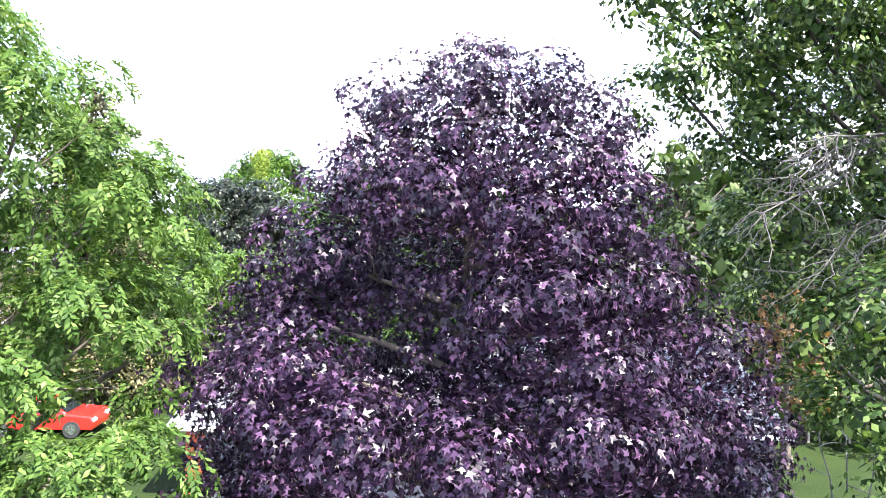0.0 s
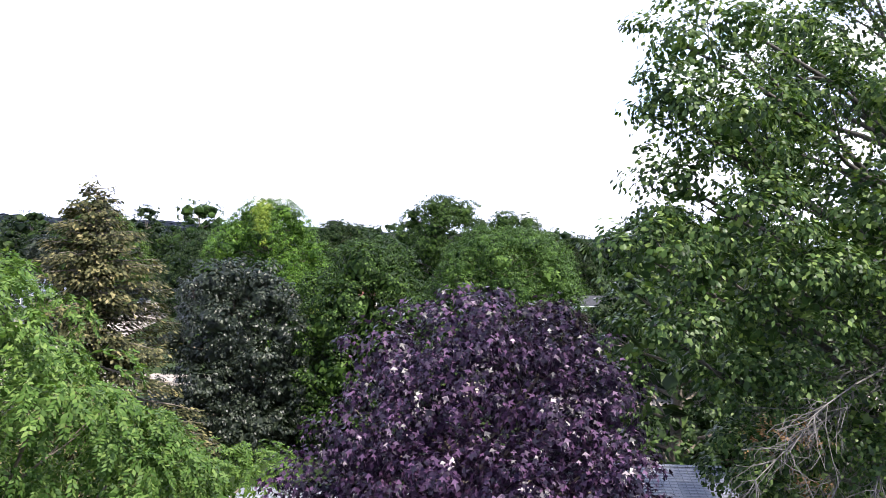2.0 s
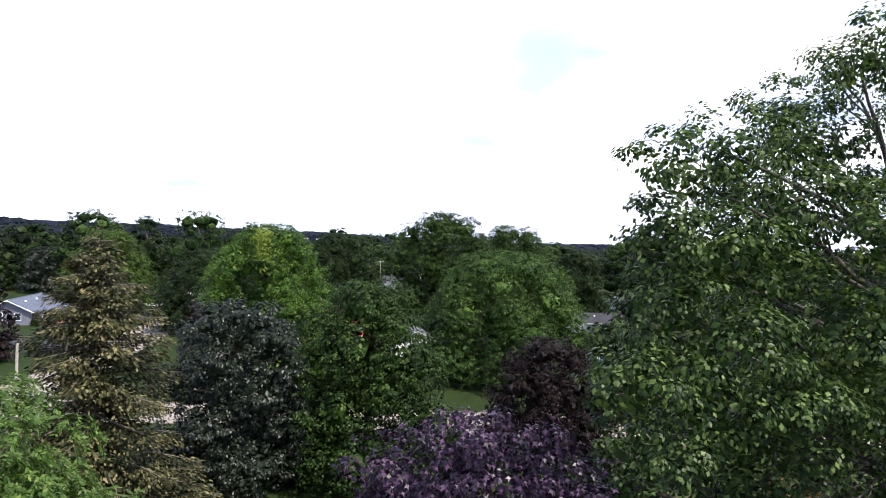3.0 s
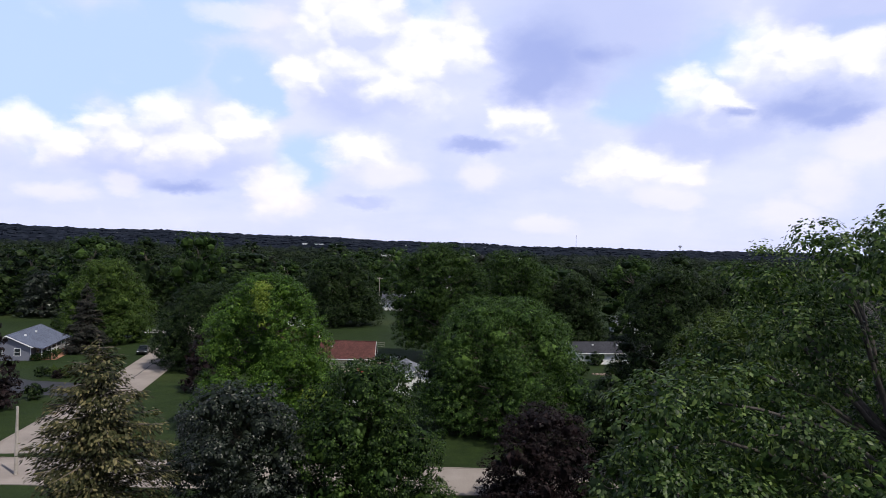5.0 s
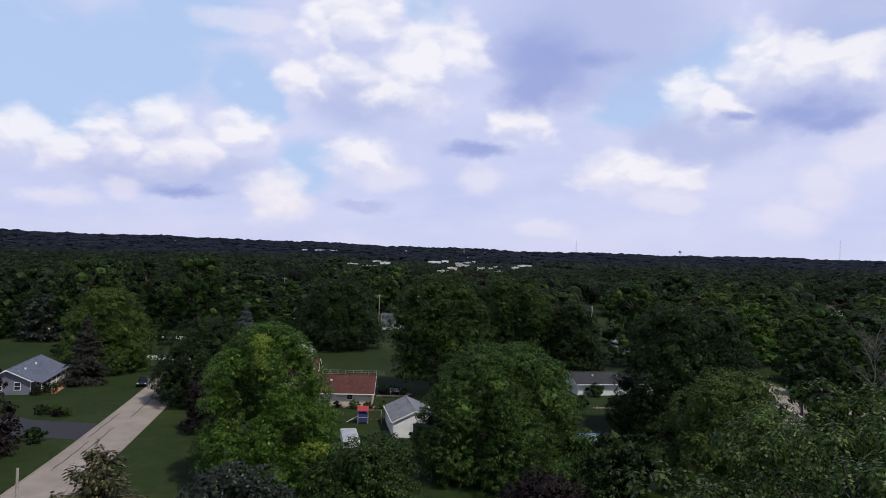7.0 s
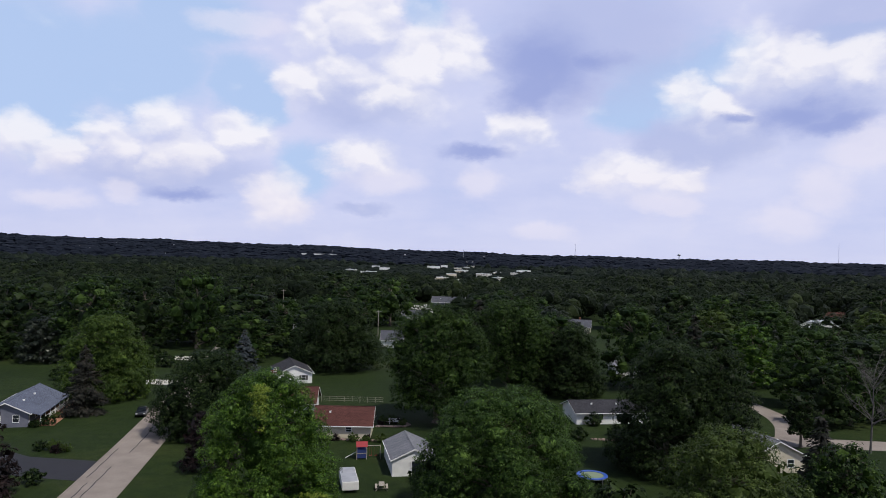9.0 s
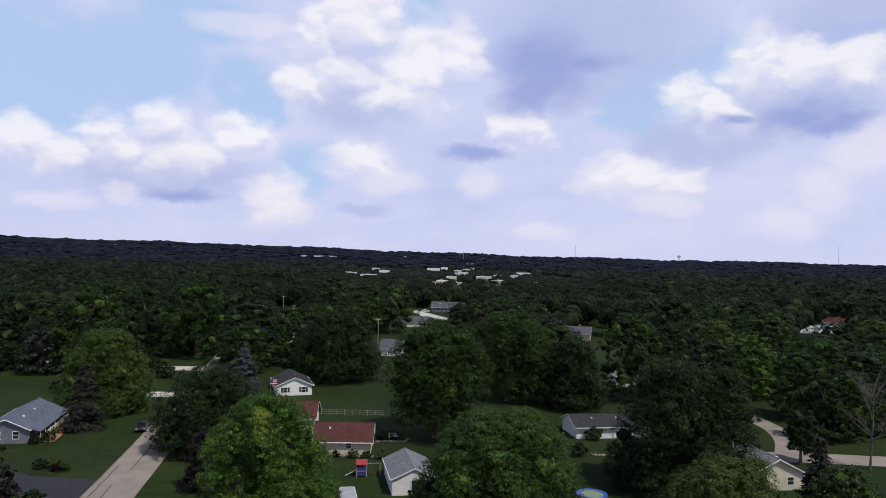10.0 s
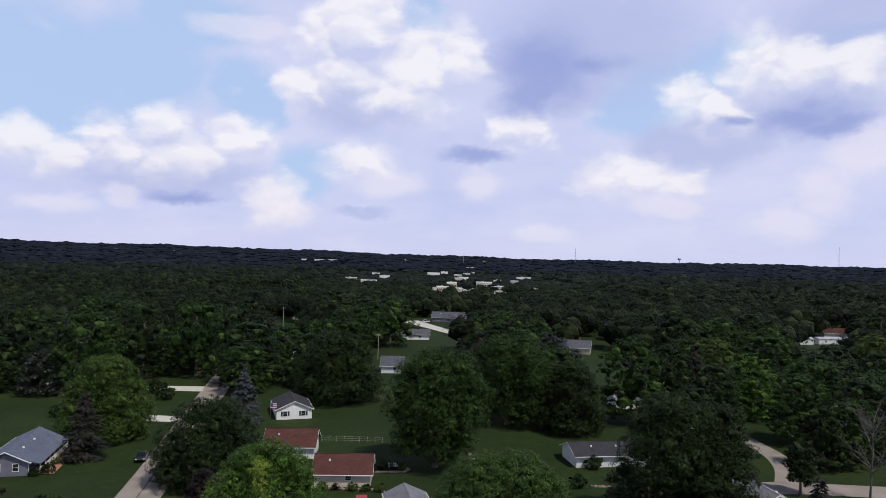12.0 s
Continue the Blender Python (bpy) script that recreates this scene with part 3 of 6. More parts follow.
def conifer_mesh(rg, radius, top, foot, sprays, size, mat, droop=0.3, ragged=0.25, power=0.85, bark=BARK, boughs=True):
    """A spruce: whorls of sagging boughs with needle sprays along them."""
    tb = Tubes(6)
    tb.limb([(0, 0, -0.3), (0.05, 0, top * 0.4), (0, 0.03, top * 0.99)], 0.016 * top + 0.05, 0.015)
    pos, nrm, tip = [], [], []
    whorls = max(10, int(top * 1.9))
    rows = []
    for k in range(whorls):
        h = k / (whorls - 1)
        z = foot + (top - foot) * h
        for _ in range(rg.integers(6, 10)):
            a = rg.uniform(0, 2 * np.pi)
            ln = radius * ((1 - h) ** power) * rg.uniform(1 - 1.6 * ragged, 1 + ragged * 0.6) + 0.12
            rows.append((z + rg.uniform(-0.25, 0.25), a, ln, h))
    weight = np.array([r[2] for r in rows]) ** 1.3
    share = np.maximum(3, (weight / weight.sum() * sprays).astype(int))
    for (z, a, ln, h), m in zip(rows, share):
        d = np.array([math.cos(a), math.sin(a), 0])
        sag = droop * (1 - 0.7 * h)
        end = np.array([0, 0, z]) + d * ln + np.array([0, 0, -sag * ln + 0.25 * h * ln])
        if boughs:
            tb.grow((0, 0, z), end, 0.035 + 0.008 * ln, 0.01, 0.06, 5, 0, rg)
        f = rg.random(m) ** 0.7
        p = np.array([0, 0, z]) + np.outer(f, end - np.array([0, 0, z]))
        side = np.cross(d, [0, 0, 1])
        spread = rg.normal(0, 1, m) * 0.20 * ln * (1 - 0.5 * f)
        p += np.outer(spread, side)
        p[:, 2] += rg.normal(0, 0.1, m) - np.abs(spread) * 0.25 - rg.random(m) ** 2 * 0.3
        pos.append(p)
        nrm.append(np.array([0, 0, 1.0]) + d * 0.5 + rand_unit(m, rg) * 0.5)
        tip.append(d * 0.9 + np.outer(np.sign(spread), side) * 0.6 + np.array([0, 0, -0.55]) + rand_unit(m, rg) * 0.4)
    pos = np.concatenate(pos)
    s = size * rg.uniform(0.6, 1.3, len(pos))
    return tb.mesh("trunk", bark), leaf_mesh("crown", pos, np.concatenate(nrm), np.concatenate(tip), s, RHOMB * np.array([0.8, 1]), mat)


# ---- ground ----
def ground_height(x, y):
    """Flat town land, with low wooded hills far ahead that are higher to the left."""
    d = math.hypot(x, y)
    f = min(1.0, max(0.0, (d - 1500.0) / 2600.0))
    f = f * f * (3 - 2 * f)
    az = math.degrees(math.atan2(x, y)) if y > 0 else (40.0 if x > 0 else -40.0)
    side = 1 / (1 + math.exp((az + 6) / 7.0))
    return f * (38 + 34 * side + 2.5 * math.sin(az * 0.55 + 0.7) + 1.3 * math.sin(az * 1.7))


def ground_sheet():
    rings = [0] + [8 * 1.09 ** k for k in range(76)]
    rings = [r for r in rings if r < 4900] + [4900]
    segs = 180
    verts = [(0, 0, 0)]
    for r in rings[1:]:
        for s in range(segs):
            a = 2 * math.pi * s / segs
            x, y = r * math.sin(a), r * math.cos(a)
            verts.append((x, y, ground_height(x, y)))
    sizes, loops = [], []
    for s in range(segs):
        sizes.append(3)
        loops += [0, 1 + (s + 1) % segs, 1 + s]
    for k in range(len(rings) - 2):
        a0, b0 = 1 + k * segs, 1 + (k + 1) * segs
        for s in range(segs):
            t = (s + 1) % segs
            sizes.append(4)
            loops += [a0 + s, a0 + t, b0 + t, b0 + s]
    return fast_mesh("ground", np.array(verts), sizes, loops, GRASS, True)


tagged(put("ground", ground_sheet()), "mown green lawns and open grass reaching the horizon", "ground", kind="structure")


def ribbon(name, line, width, z, mat, label, category, kerb=False):
    """A paved strip along a line of (x, y), with low concrete kerbs when asked."""
    pts = np.array(line, float)
    f = np.linspace(0, len(pts) - 1, (len(pts) - 1) * 6 + 1)
    ln = np.stack([np.interp(f, np.arange(len(pts)), pts[:, i]) for i in (0, 1)], 1)
    for _ in range(6):
        ln[1:-1] = (ln[:-2] + 2 * ln[1:-1] + ln[2:]) / 4
    t = unit(np.gradient(ln, axis=0))
    nrm = np.stack([-t[:, 1], t[:, 0]], 1)

    def strip(o0, o1, z0, z1):
        bm = bmesh.new()
        rows = []
        for p, q in zip(ln, nrm):
            a, b = p + q * o0, p + q * o1
            rows.append([bm.verts.new((a[0], a[1], z0)), bm.verts.new((a[0], a[1], z1)), bm.verts.new((b[0], b[1], z1)), bm.verts.new((b[0], b[1], z0))])
        for r, s in zip(rows, rows[1:]):
            for i in range(3):
                bm.faces.new((r[i], r[i + 1], s[i + 1], s[i]))
        bmesh.ops.recalc_face_normals(bm, faces=bm.faces)
        return bm

    road = tagged(part(name, strip(-width / 2, width / 2, -0.05, z), mat, None), label, category, kind="structure")
    if kerb:
        for s in (-1, 1):
            part("kerb", strip(s * width / 2, s * (width / 2 + 0.2), -0.05, z + 0.05), ASPHALT_PALE, road, "low pale kerb")
    return road


ROAD = [(-40.5, 66), (-42.8, 83), (-45.6, 100), (-48.2, 115), (-50.2, 126), (-55.2, 152), (-61.4, 184), (-69.0, 225), (-84, 300)]
ribbon("road", ROAD, 6.6, 0.012, ASPHALT_PALE, "pale worn asphalt residential road with concrete kerbs", "road", True)
ribbon("cross_street", [(-140, 58), (-60, 60.5), (-20, 61.5), (20, 61.5), (70, 60)], 7.0, 0.016, ASPHALT_PALE, "pale worn asphalt street running across", "road", True)
ribbon("side_street", [(54, 119.5), (62, 120.6), (72, 119.5), (84, 118.5), (110, 120)], 6.5, 0.012, ASPHALT_PALE, "pale asphalt street end beside lawns", "road")
ribbon("side_lane", [(62, 122), (66.5, 131), (69, 141), (68, 156)], 4.5, 0.018, ASPHALT_PALE, "pale asphalt lane curving between trees", "road")


def paving(name, outline, mat, label, z=0.025):
    return tagged(part(name, prism(outline, -0.05, z), mat, None), label, "driveway", kind="structure")


paving("driveway_dark", [(-64, 103), (-59.6, 100.6), (-49.2, 99.4), (-47.4, 90.6), (-54.4, 91.6), (-64, 94)], ASPHALT_DARK, "freshly sealed black asphalt driveway")
paving("driveway_mid", [(-70, 158), (-59.9, 157.5), (-60.8, 163.2), (-70, 163.8)], CONCRETE, "pale concrete driveway beside the road")
paving("driveway_far", [(-82, 194), (-66.2, 193.5), (-68, 201), (-82, 200.5)], CONCRETE, "pale concrete driveway beside the road")
paving("driveway_distant", [(-26, 430), (-20, 418), (6, 358), (14, 358), (-10, 424), (-14, 436)], CONCRETE, "long white concrete driveway")
paving("parking_lot", [(34, 730), (72, 722), (92, 985), (-22, 985), (-14, 850), (30, 846)], CONCRETE, "pale concrete parking lot among trees")
paving("left_path", [(-18.5, 18.5), (-14.6, 18.5), (-14.6, 22.5), (-18.5, 22.5)], CONCRETE, "pale concrete pad beside the house")

for shift, y0, y1 in ((1.9, 78, 90), (0.9, 84, 97), (2.6, 92, 106), (0.2, 104, 118)):
    ys = np.linspace(y0, y1, 9)
    xs = np.interp(ys, [p[1] for p in ROAD], [p[0] for p in ROAD]) - shift
    bm = bmesh.new()
    rows = []
    for k, (cx, cy) in enumerate(zip(xs, ys)):
        w = 0.05 + 0.05 * math.sin(k * 1.7) ** 2
        cx += 0.07 * math.sin(k * 2.1 + y0)
        rows.append((bm.verts.new((cx - w, cy, 0.016)), bm.verts.new((cx + w, cy, 0.016))))
    for a, b in zip(rows, rows[1:]):
        bm.faces.new((a[0], a[1], b[1], b[0]))
    tagged(part("tar_seam", bm, ASPHALT_DARK, None), "dark tar seam sealing a crack in the road", "road mark", kind="structure")


# ---- houses ----
def roof_slope(length, run, rise, thick, side, courses):
    """One roof slope from the ridge down, of overlapping courses when asked; ridge along x at y = 0, z = 0."""
    bm = bmesh.new()
    n = max(1, courses)
    for k in range(n):
        f0, f1 = k / n, (k + 1) / n
        lift = 0.012 if courses else 0.0
        y0, y1 = side * run * f0, side * run * f1
        z0, z1 = -rise * f0, -rise * f1 + lift
        a = [(-length / 2, y0, z0), (length / 2, y0, z0), (length / 2, y1, z1), (-length / 2, y1, z1)]
        hi = [bm.verts.new(p) for p in a]
        lo = [bm.verts.new((p[0], p[1], p[2] - thick)) for p in a]
        for q in (hi, lo[::-1], (hi[0], hi[1], lo[1], lo[0]), (hi[1], hi[2], lo[2], lo[1]), (hi[2], hi[3], lo[3], lo[2]), (hi[3], hi[0], lo[0], lo[3])):
            bm.faces.new(q)
    bmesh.ops.recalc_face_normals(bm, faces=bm.faces)
    return bm


def gable_walls(length, width, eave, ridge):
    """The closed body below a gable roof."""
    bm = bmesh.new()
    x, y = length / 2, width / 2
    ends = []
    for s in (-1, 1):
        ends.append([bm.verts.new((s * x, -y, -0.2)), bm.verts.new((s * x, y, -0.2)), bm.verts.new((s * x, y, eave)), bm.verts.new((s * x, 0, ridge)), bm.verts.new((s * x, -y, eave))])
        bm.faces.new(ends[-1])
    a, b = ends
    for i in range(5):
        j = (i + 1) % 5
        bm.faces.new((a[i], a[j], b[j], b[i]))
    bmesh.ops.recalc_face_normals(bm, faces=bm.faces)
    return bm


def window(parent, m, w, h, shutters=None, frame_mat=None):
    """A sash window in a wall: m puts its centre on the wall, facing -y."""
    fr = boxed(-w / 2 - 0.07, w / 2 + 0.07, -0.05, 0.0, h / 2, h / 2 + 0.08)
    box(fr, -w / 2 - 0.07, w / 2 + 0.07, -0.07, 0.0, -h / 2 - 0.08, -h / 2)
    for s in (-1, 1):
        box(fr, s * (w / 2 + 0.035) - 0.035, s * (w / 2 + 0.035) + 0.035, -0.05, 0.0, -h / 2, h / 2)
    box(fr, -w / 2, w / 2, -0.04, 0.0, -0.025, 0.025)
    wnd = part("window", fr, frame_mat or WHITE_PAINT, parent)
    wnd.matrix_local = m
    part("pane", boxed(-w / 2, w / 2, -0.02, -0.005, -h / 2, h / 2), GLASS, wnd)
    if shutters:
        for s in (-1, 1):
            bm = bmesh.new()
            for k in range(8):
                z = -h / 2 + h * (k + 0.5) / 8
                box(bm, s * (w / 2 + 0.3) - 0.2, s * (w / 2 + 0.3) + 0.2, -0.05, -0.003, z - h / 17, z + h / 17)
            part("shutter", bm, shutters, wnd, "dark louvred shutter")
    return wnd


def on_wall(side, along, up, length, width):
    """A pose on a house's wall: side is one of -y, +y, -x, +x."""
    if side == "-y":
        return pose(along, -width / 2 - 0.003, up)
    if side == "+y":
        return pose(along, width / 2 + 0.003, up, 0, 0, 180)
    if side == "-x":
        return pose(-length / 2 - 0.003, along, up, 0, 0, -90)
    return pose(length / 2 + 0.003, along, up, 0, 0, 90)


def house(x, y, yaw, length, width, eave, ridge, wall, roof, label, windows=(), over=0.45, courses=0, shutters=None, trim=True, name="house", chimney=None, group="", vents=0):
    h = thing(name, pose(x, y, ground_height(x, y), 0, 0, yaw), label, name.replace("_", " "), group)
    part("wall", gable_walls(length, width, eave, ridge - 0.06), wall, h)
    slope = (ridge - eave) / (width / 2)
    run, rise = width / 2 + over, (width / 2 + over) * slope
    for s in (-1, 1):
        r = part("roof", roof_slope(length + 2 * over, run, rise, 0.12, s, 0), roof, h)
        r.location = (0, 0, ridge + 0.1)
        if courses:
            one = part("shingle_course", roof_slope(length + 2 * over, run / courses + 0.02, rise / courses - 0.012, 0.014, s, 0), roof, r)
            for k in range(courses):
                c = one if k == 0 else put("shingle_course", one.data, r)
                c.location = (0, s * run * k / courses, -rise * k / courses + 0.016)
        if trim:
            gut = part("gutter", boxed(-length / 2 - over, length / 2 + over, s * (run + 0.05) - 0.05, s * (run + 0.05) + 0.05, ridge - rise - 0.06, ridge - rise + 0.09, bevel=0.02), WHITE_PAINT, h, "white gutter")
            for e in (-1, 1):
                bm = bmesh.new()
                xa, xb = sorted((e * (length / 2 + over), e * (length / 2 + over + 0.03)))
                a = [(xa, 0, ridge + 0.09), (xa, s * run, ridge - rise + 0.09), (xa, s * run, ridge - rise - 0.1), (xa, 0, ridge - 0.1)]
                lo = [bm.verts.new(p) for p in a]
                hi = [bm.verts.new((xb, p[1], p[2])) for p in a]
                bm.faces.new(lo), bm.faces.new(hi[::-1])
                for i in range(4):
                    bm.faces.new((lo[i], lo[(i + 1) % 4], hi[(i + 1) % 4], hi[i]))
                bmesh.ops.recalc_face_normals(bm, faces=bm.faces)
                part("rake_board", bm, WHITE_PAINT, h, "white rake board")
    rc = part("ridge_cap", boxed(-length / 2 - over, length / 2 + over, -0.13, 0.13, ridge + 0.085, ridge + 0.125, bevel=0.015), roof, h)
    for side, along, up, w, hh in windows:
        window(h, on_wall(side, along, up, length, width), w, hh, shutters)
    for k in range(vents):
        bm = boxed(-0.16, 0.16, -0.16, 0.16, 0, 0.3, bevel=0.03)
        v = part("roof_vent", bm, WHITE_PAINT, h, "small pale roof vent")
        v.location = (-length / 4 + k * length / 3, -width / 5, ridge - slope * width / 5 + 0.08)
    if chimney:
        bm = boxed(-0.35, 0.35, -0.35, 0.35, ridge - 1.0, ridge + 0.8)
        box(bm, -0.42, 0.42, -0.42, 0.42, ridge + 0.8, ridge + 0.9)
        c = part("chimney", bm, chimney, h)
        c.location = (length / 5, width / 8, 0)
    return h


BLUE_SIDING = boards("blue_grey_siding", (0.115, 0.12, 0.155), (0.155, 0.16, 0.20))
WHITE_SIDING = boards("white_siding", (0.68, 0.68, 0.68), (0.80, 0.80, 0.79))
BEIGE_SIDING = boards("beige_siding", (0.50, 0.44, 0.34), (0.60, 0.54, 0.43))
RED_SIDING = paint("orange_red_board", (0.52, 0.10, 0.035), 0.6)
GREY_SHINGLE = shingles("grey_shingle", (0.15, 0.158, 0.19), (0.22, 0.228, 0.26))
SLATE_SHINGLE = shingles("slate_grey_shingle", (0.07, 0.075, 0.095), (0.11, 0.115, 0.14))
BLUE_SHINGLE = shingles("blue_grey_shingle", (0.095, 0.11, 0.165), (0.14, 0.16, 0.225))
DARK_SHINGLE = shingles("dark_shingle", (0.030, 0.030, 0.038), (0.052, 0.052, 0.062))
RED_SHINGLE = shingles("red_brown_shingle", (0.070, 0.028, 0.026), (0.105, 0.043, 0.038))
METAL_ROOF = rough_surface("weathered_metal_roof", (0.28, 0.29, 0.33), (0.46, 0.47, 0.51), 0.45, 0.55, 9.0, 0.004, 0.2)
DARK_WOOD = paint("dark_shutter", (0.025, 0.025, 0.03), 0.6)
BRICK = rough_surface("brick", (0.24, 0.10, 0.065), (0.36, 0.16, 0.10), 2.0, 0.9, 16.0)
STONE = rough_surface("stone", (0.17, 0.115, 0.10), (0.32, 0.24, 0.22), 1.5, 0.9, 9.0)
DECK = rough_surface("red_cedar_deck", (0.26, 0.12, 0.075), (0.36, 0.18, 0.11), 1.2, 0.8, 16.0)
BLACK_PAINT = paint("black_car_paint", (0.006, 0.006, 0.009), 0.3, 0.0, 0.3)
RED_PAINT = paint("red_car_paint", (0.50, 0.02, 0.015), 0.3, 0.0, 0.8)
RUBBER = paint("rubber", (0.02, 0.02, 0.02), 0.8)
CHROME = paint("chrome", (0.6, 0.6, 0.62), 0.25, 1.0)
WOOD = rough_surface("weathered_wood", (0.26, 0.23, 0.20), (0.40, 0.36, 0.32), 1.5, 0.85, 20.0)
BLUE_VINYL = paint("blue_vinyl", (0.025, 0.09, 0.45), 0.4)
RED_VINYL = paint("red_canvas", (0.28, 0.022, 0.03), 0.7)
BLUE_CANVAS = paint("blue_canvas", (0.018, 0.035, 0.14), 0.8)
NET = paint("grey_green_mat", (0.20, 0.25, 0.17), 0.9)
STEEL = paint("galvanised_steel", (0.45, 0.46, 0.48), 0.4, 0.8)

# the house behind the purple maple
near = house(5.7, 27.0, 0, 9.9, 10.2, 2.65, 4.5, BLUE_SIDING, GREY_SHINGLE, "single-storey house with weathered pale grey shingle roof", [("-y", -1.5, 1.5, 1.2, 1.1), ("-y", 2.5, 1.5, 1.6, 1.2), ("+x", 0.5, 1.5, 1.1, 1.1)], courses=36)
wing = house(-3.75, 25.2, 0, 8.0, 7.4, 2.45, 3.45, BLUE_SIDING, GREY_SHINGLE, "low garage wing with pale grey shingle roof", [("-x", 0.5, 1.5, 1.0, 1.0)], courses=26, name="garage")
for k in range(13):
    b = part("board", boxed(-4.03, -3.45, -3.74, -3.705, 0.12 + k * 0.18, 0.285 + k * 0.18), RED_SIDING, wing, "orange-red painted board" if k == 0 else "")

# blue-grey ranch house by the road, with a porch
ranch = house(-75.2, 124.9, 103.6, 17.2, 7.0, 2.5, 4.2, BLUE_SIDING, BLUE_SHINGLE, "blue-grey ranch house with white trim and front porch", [("-x", -1.6, 1.45, 0.9, 1.2), ("-x", 1.2, 1.45, 0.9, 1.2), ("-y", -4.5, 1.45, 1.1, 1.2), ("-y", -1.5, 1.45, 1.1, 1.2), ("-y", 2.0, 1.45, 1.1, 1.2), ("-y", 5.5, 1.45, 1.1, 1.2)], over=0.5, vents=2)
part("porch_deck", boxed(-8.4, 8.4, -5.4, -3.52, 0.05, 0.35), DECK, ranch, "reddish cedar porch deck")
part("porch_roof", roof_slope(17.6, 1.9, 0.5, 0.1, -1, 0), BLUE_SHINGLE, ranch).location = (0, -3.6, 2.56)
for k in range(7):
    part("porch_post", boxed(-8.3 + k * 2.76 - 0.06, -8.3 + k * 2.76 + 0.06, -5.32, -5.2, 0.35, 2.05), WHITE_PAINT, ranch, "white post" if k == 0 else "")
    if k < 6:
        bm = boxed(-8.2 + k * 2.76, -5.68 + k * 2.76, -5.29, -5.23, 1.1, 1.18)
        for j in range(12):
            box(bm, -8.1 + k * 2.76 + j * 0.21, -8.06 + k * 2.76 + j * 0.21, -5.28, -5.24, 0.35, 1.1)
        part("porch_rail", bm, WHITE_PAINT, ranch)
part("downpipe", rod(bmesh.new(), (-8.55, -3.6, 0.1), (-8.55, -3.6, 2.4), 0.05), WHITE_PAINT, ranch)
part("red_mulch_bed", boxed(-8.0, 9.4, -7.4, -5.45, -0.05, 0.08, bevel=0.03), DECK, ranch, "red mulch bed before the porch")

# white gable cottage
cottage = house(-36.0, 168.7, 108, 12, 8.2, 2.45, 4.25, WHITE_SIDING, DARK_SHINGLE, "white cottage with dark roof and two shuttered windows", [("-x", -2.1, 1.35, 0.95, 1.15), ("-x", 2.1, 1.35, 0.95, 1.15)], shutters=DARK_WOOD, over=0.4)
# two red-brown roofs
house(-28.6, 134.6, 3, 9.4, 7.4, 2.4, 4.7, WHITE_SIDING, RED_SHINGLE, "white garage with red-brown shingle roof", [], chimney=None, vents=1, name="garage")
garage = house(-16.2, 118.6, 2, 9.4, 6.6, 2.35, 4.6, BEIGE_SIDING, RED_SHINGLE, "pale garage with red-brown shingle roof", [("-y", 1.0, 1.5, 0.9, 0.7)], vents=1, name="garage")

# white shed with a metal roof and an open door
shed = house(-4.3, 101.2, 100.8, 10.0, 6.2, 2.35, 3.75, WHITE_SIDING, GREY_SHINGLE, "white shed with weathered grey roof, door open", [("+y", -2.5, 1.4, 0.5, 0.6)], over=0.25, name="shed")
# the wall is closed here; a near-black slab stands for the shade indoors
part("doorway_shade", boxed(-5.06, -5.004, -2.75, 0.35, 0.0, 2.05), GLASS, shed, "dark slab for the shade inside an open doorway")
part("door_frame", boxed(-5.1, -5.004, 0.35, 0.5, 0.0, 2.2), WHITE_PAINT, shed)

# white house behind the lawn on the other side
house(32.6, 134.4, 9, 15.0, 8.0, 2.25, 3.7, WHITE_SIDING, DARK_SHINGLE, "long white house with dark grey roof", [("-y", 1.4, 1.5, 1.1, 0.7), ("-y", -3.0, 1.5, 1.4, 1.0), ("-y", 5.5, 1.5, 1.2, 1.0)], vents=2)
house(51.0, 187.0, 5, 9.0, 7.0, 2.6, 4.0, WHITE_SIDING, GREY_SHINGLE, "white house glimpsed between trees", [])
house(49.6, 108.0, 98, 12.0, 8.6, 2.6, 4.7, BEIGE_SIDING, GREY_SHINGLE, "beige house with weathered grey roof beside the street", [("-x", -2.0, 1.4, 1.0, 1.1)], vents=1)
house(5.0, 434.0, -6, 20.0, 10.0, 2.8, 6.0, BLUE_SIDING, SLATE_SHINGLE, "blue-grey ranch house with white garage door", [("-y", -6, 1.6, 1.8, 1.3), ("-y", -1, 1.6, 1.8, 1.3)], vents=1)
house(13.6, 428.0, -6, 6.0, 7.0, 2.6, 4.2, WHITE_SIDING, SLATE_SHINGLE, "white garage joined to a blue-grey house", [], name="garage")
house(57.0, 298.0, -14, 15.0, 9.0, 2.7, 5.4, BEIGE_SIDING, SLATE_SHINGLE, "house with steep grey roof among trees", [("-y", 2.0, 1.5, 1.4, 1.2)], chimney=BRICK)
house(-16.2, 236.0, 0, 7.0, 8.0, 2.6, 5.2, WHITE_SIDING, SLATE_SHINGLE, "small white house with blue-grey roof", [("-y", 1.0, 1.5, 1.0, 1.0)])
house(-55.5, 264.0, 30, 7.0, 6.0, 2.2, 3.6, WHITE_SIDING, METAL_ROOF, "white house with pale metal roof", [("-y", -2.0, 1.5, 1.1, 1.1)])
house(-52.5, 296.0, 4, 8.0, 7.0, 2.6, 4.8, WHITE_SIDING, METAL_ROOF, "white house with pale metal roof", [])
house(-88.0, 425.0, 2, 5.0, 4.0, 2.4, 3.4, WHITE_SIDING, DARK_SHINGLE, "white house at the edge of a far lawn", [("-y", 0, 1.5, 1.2, 1.2)])
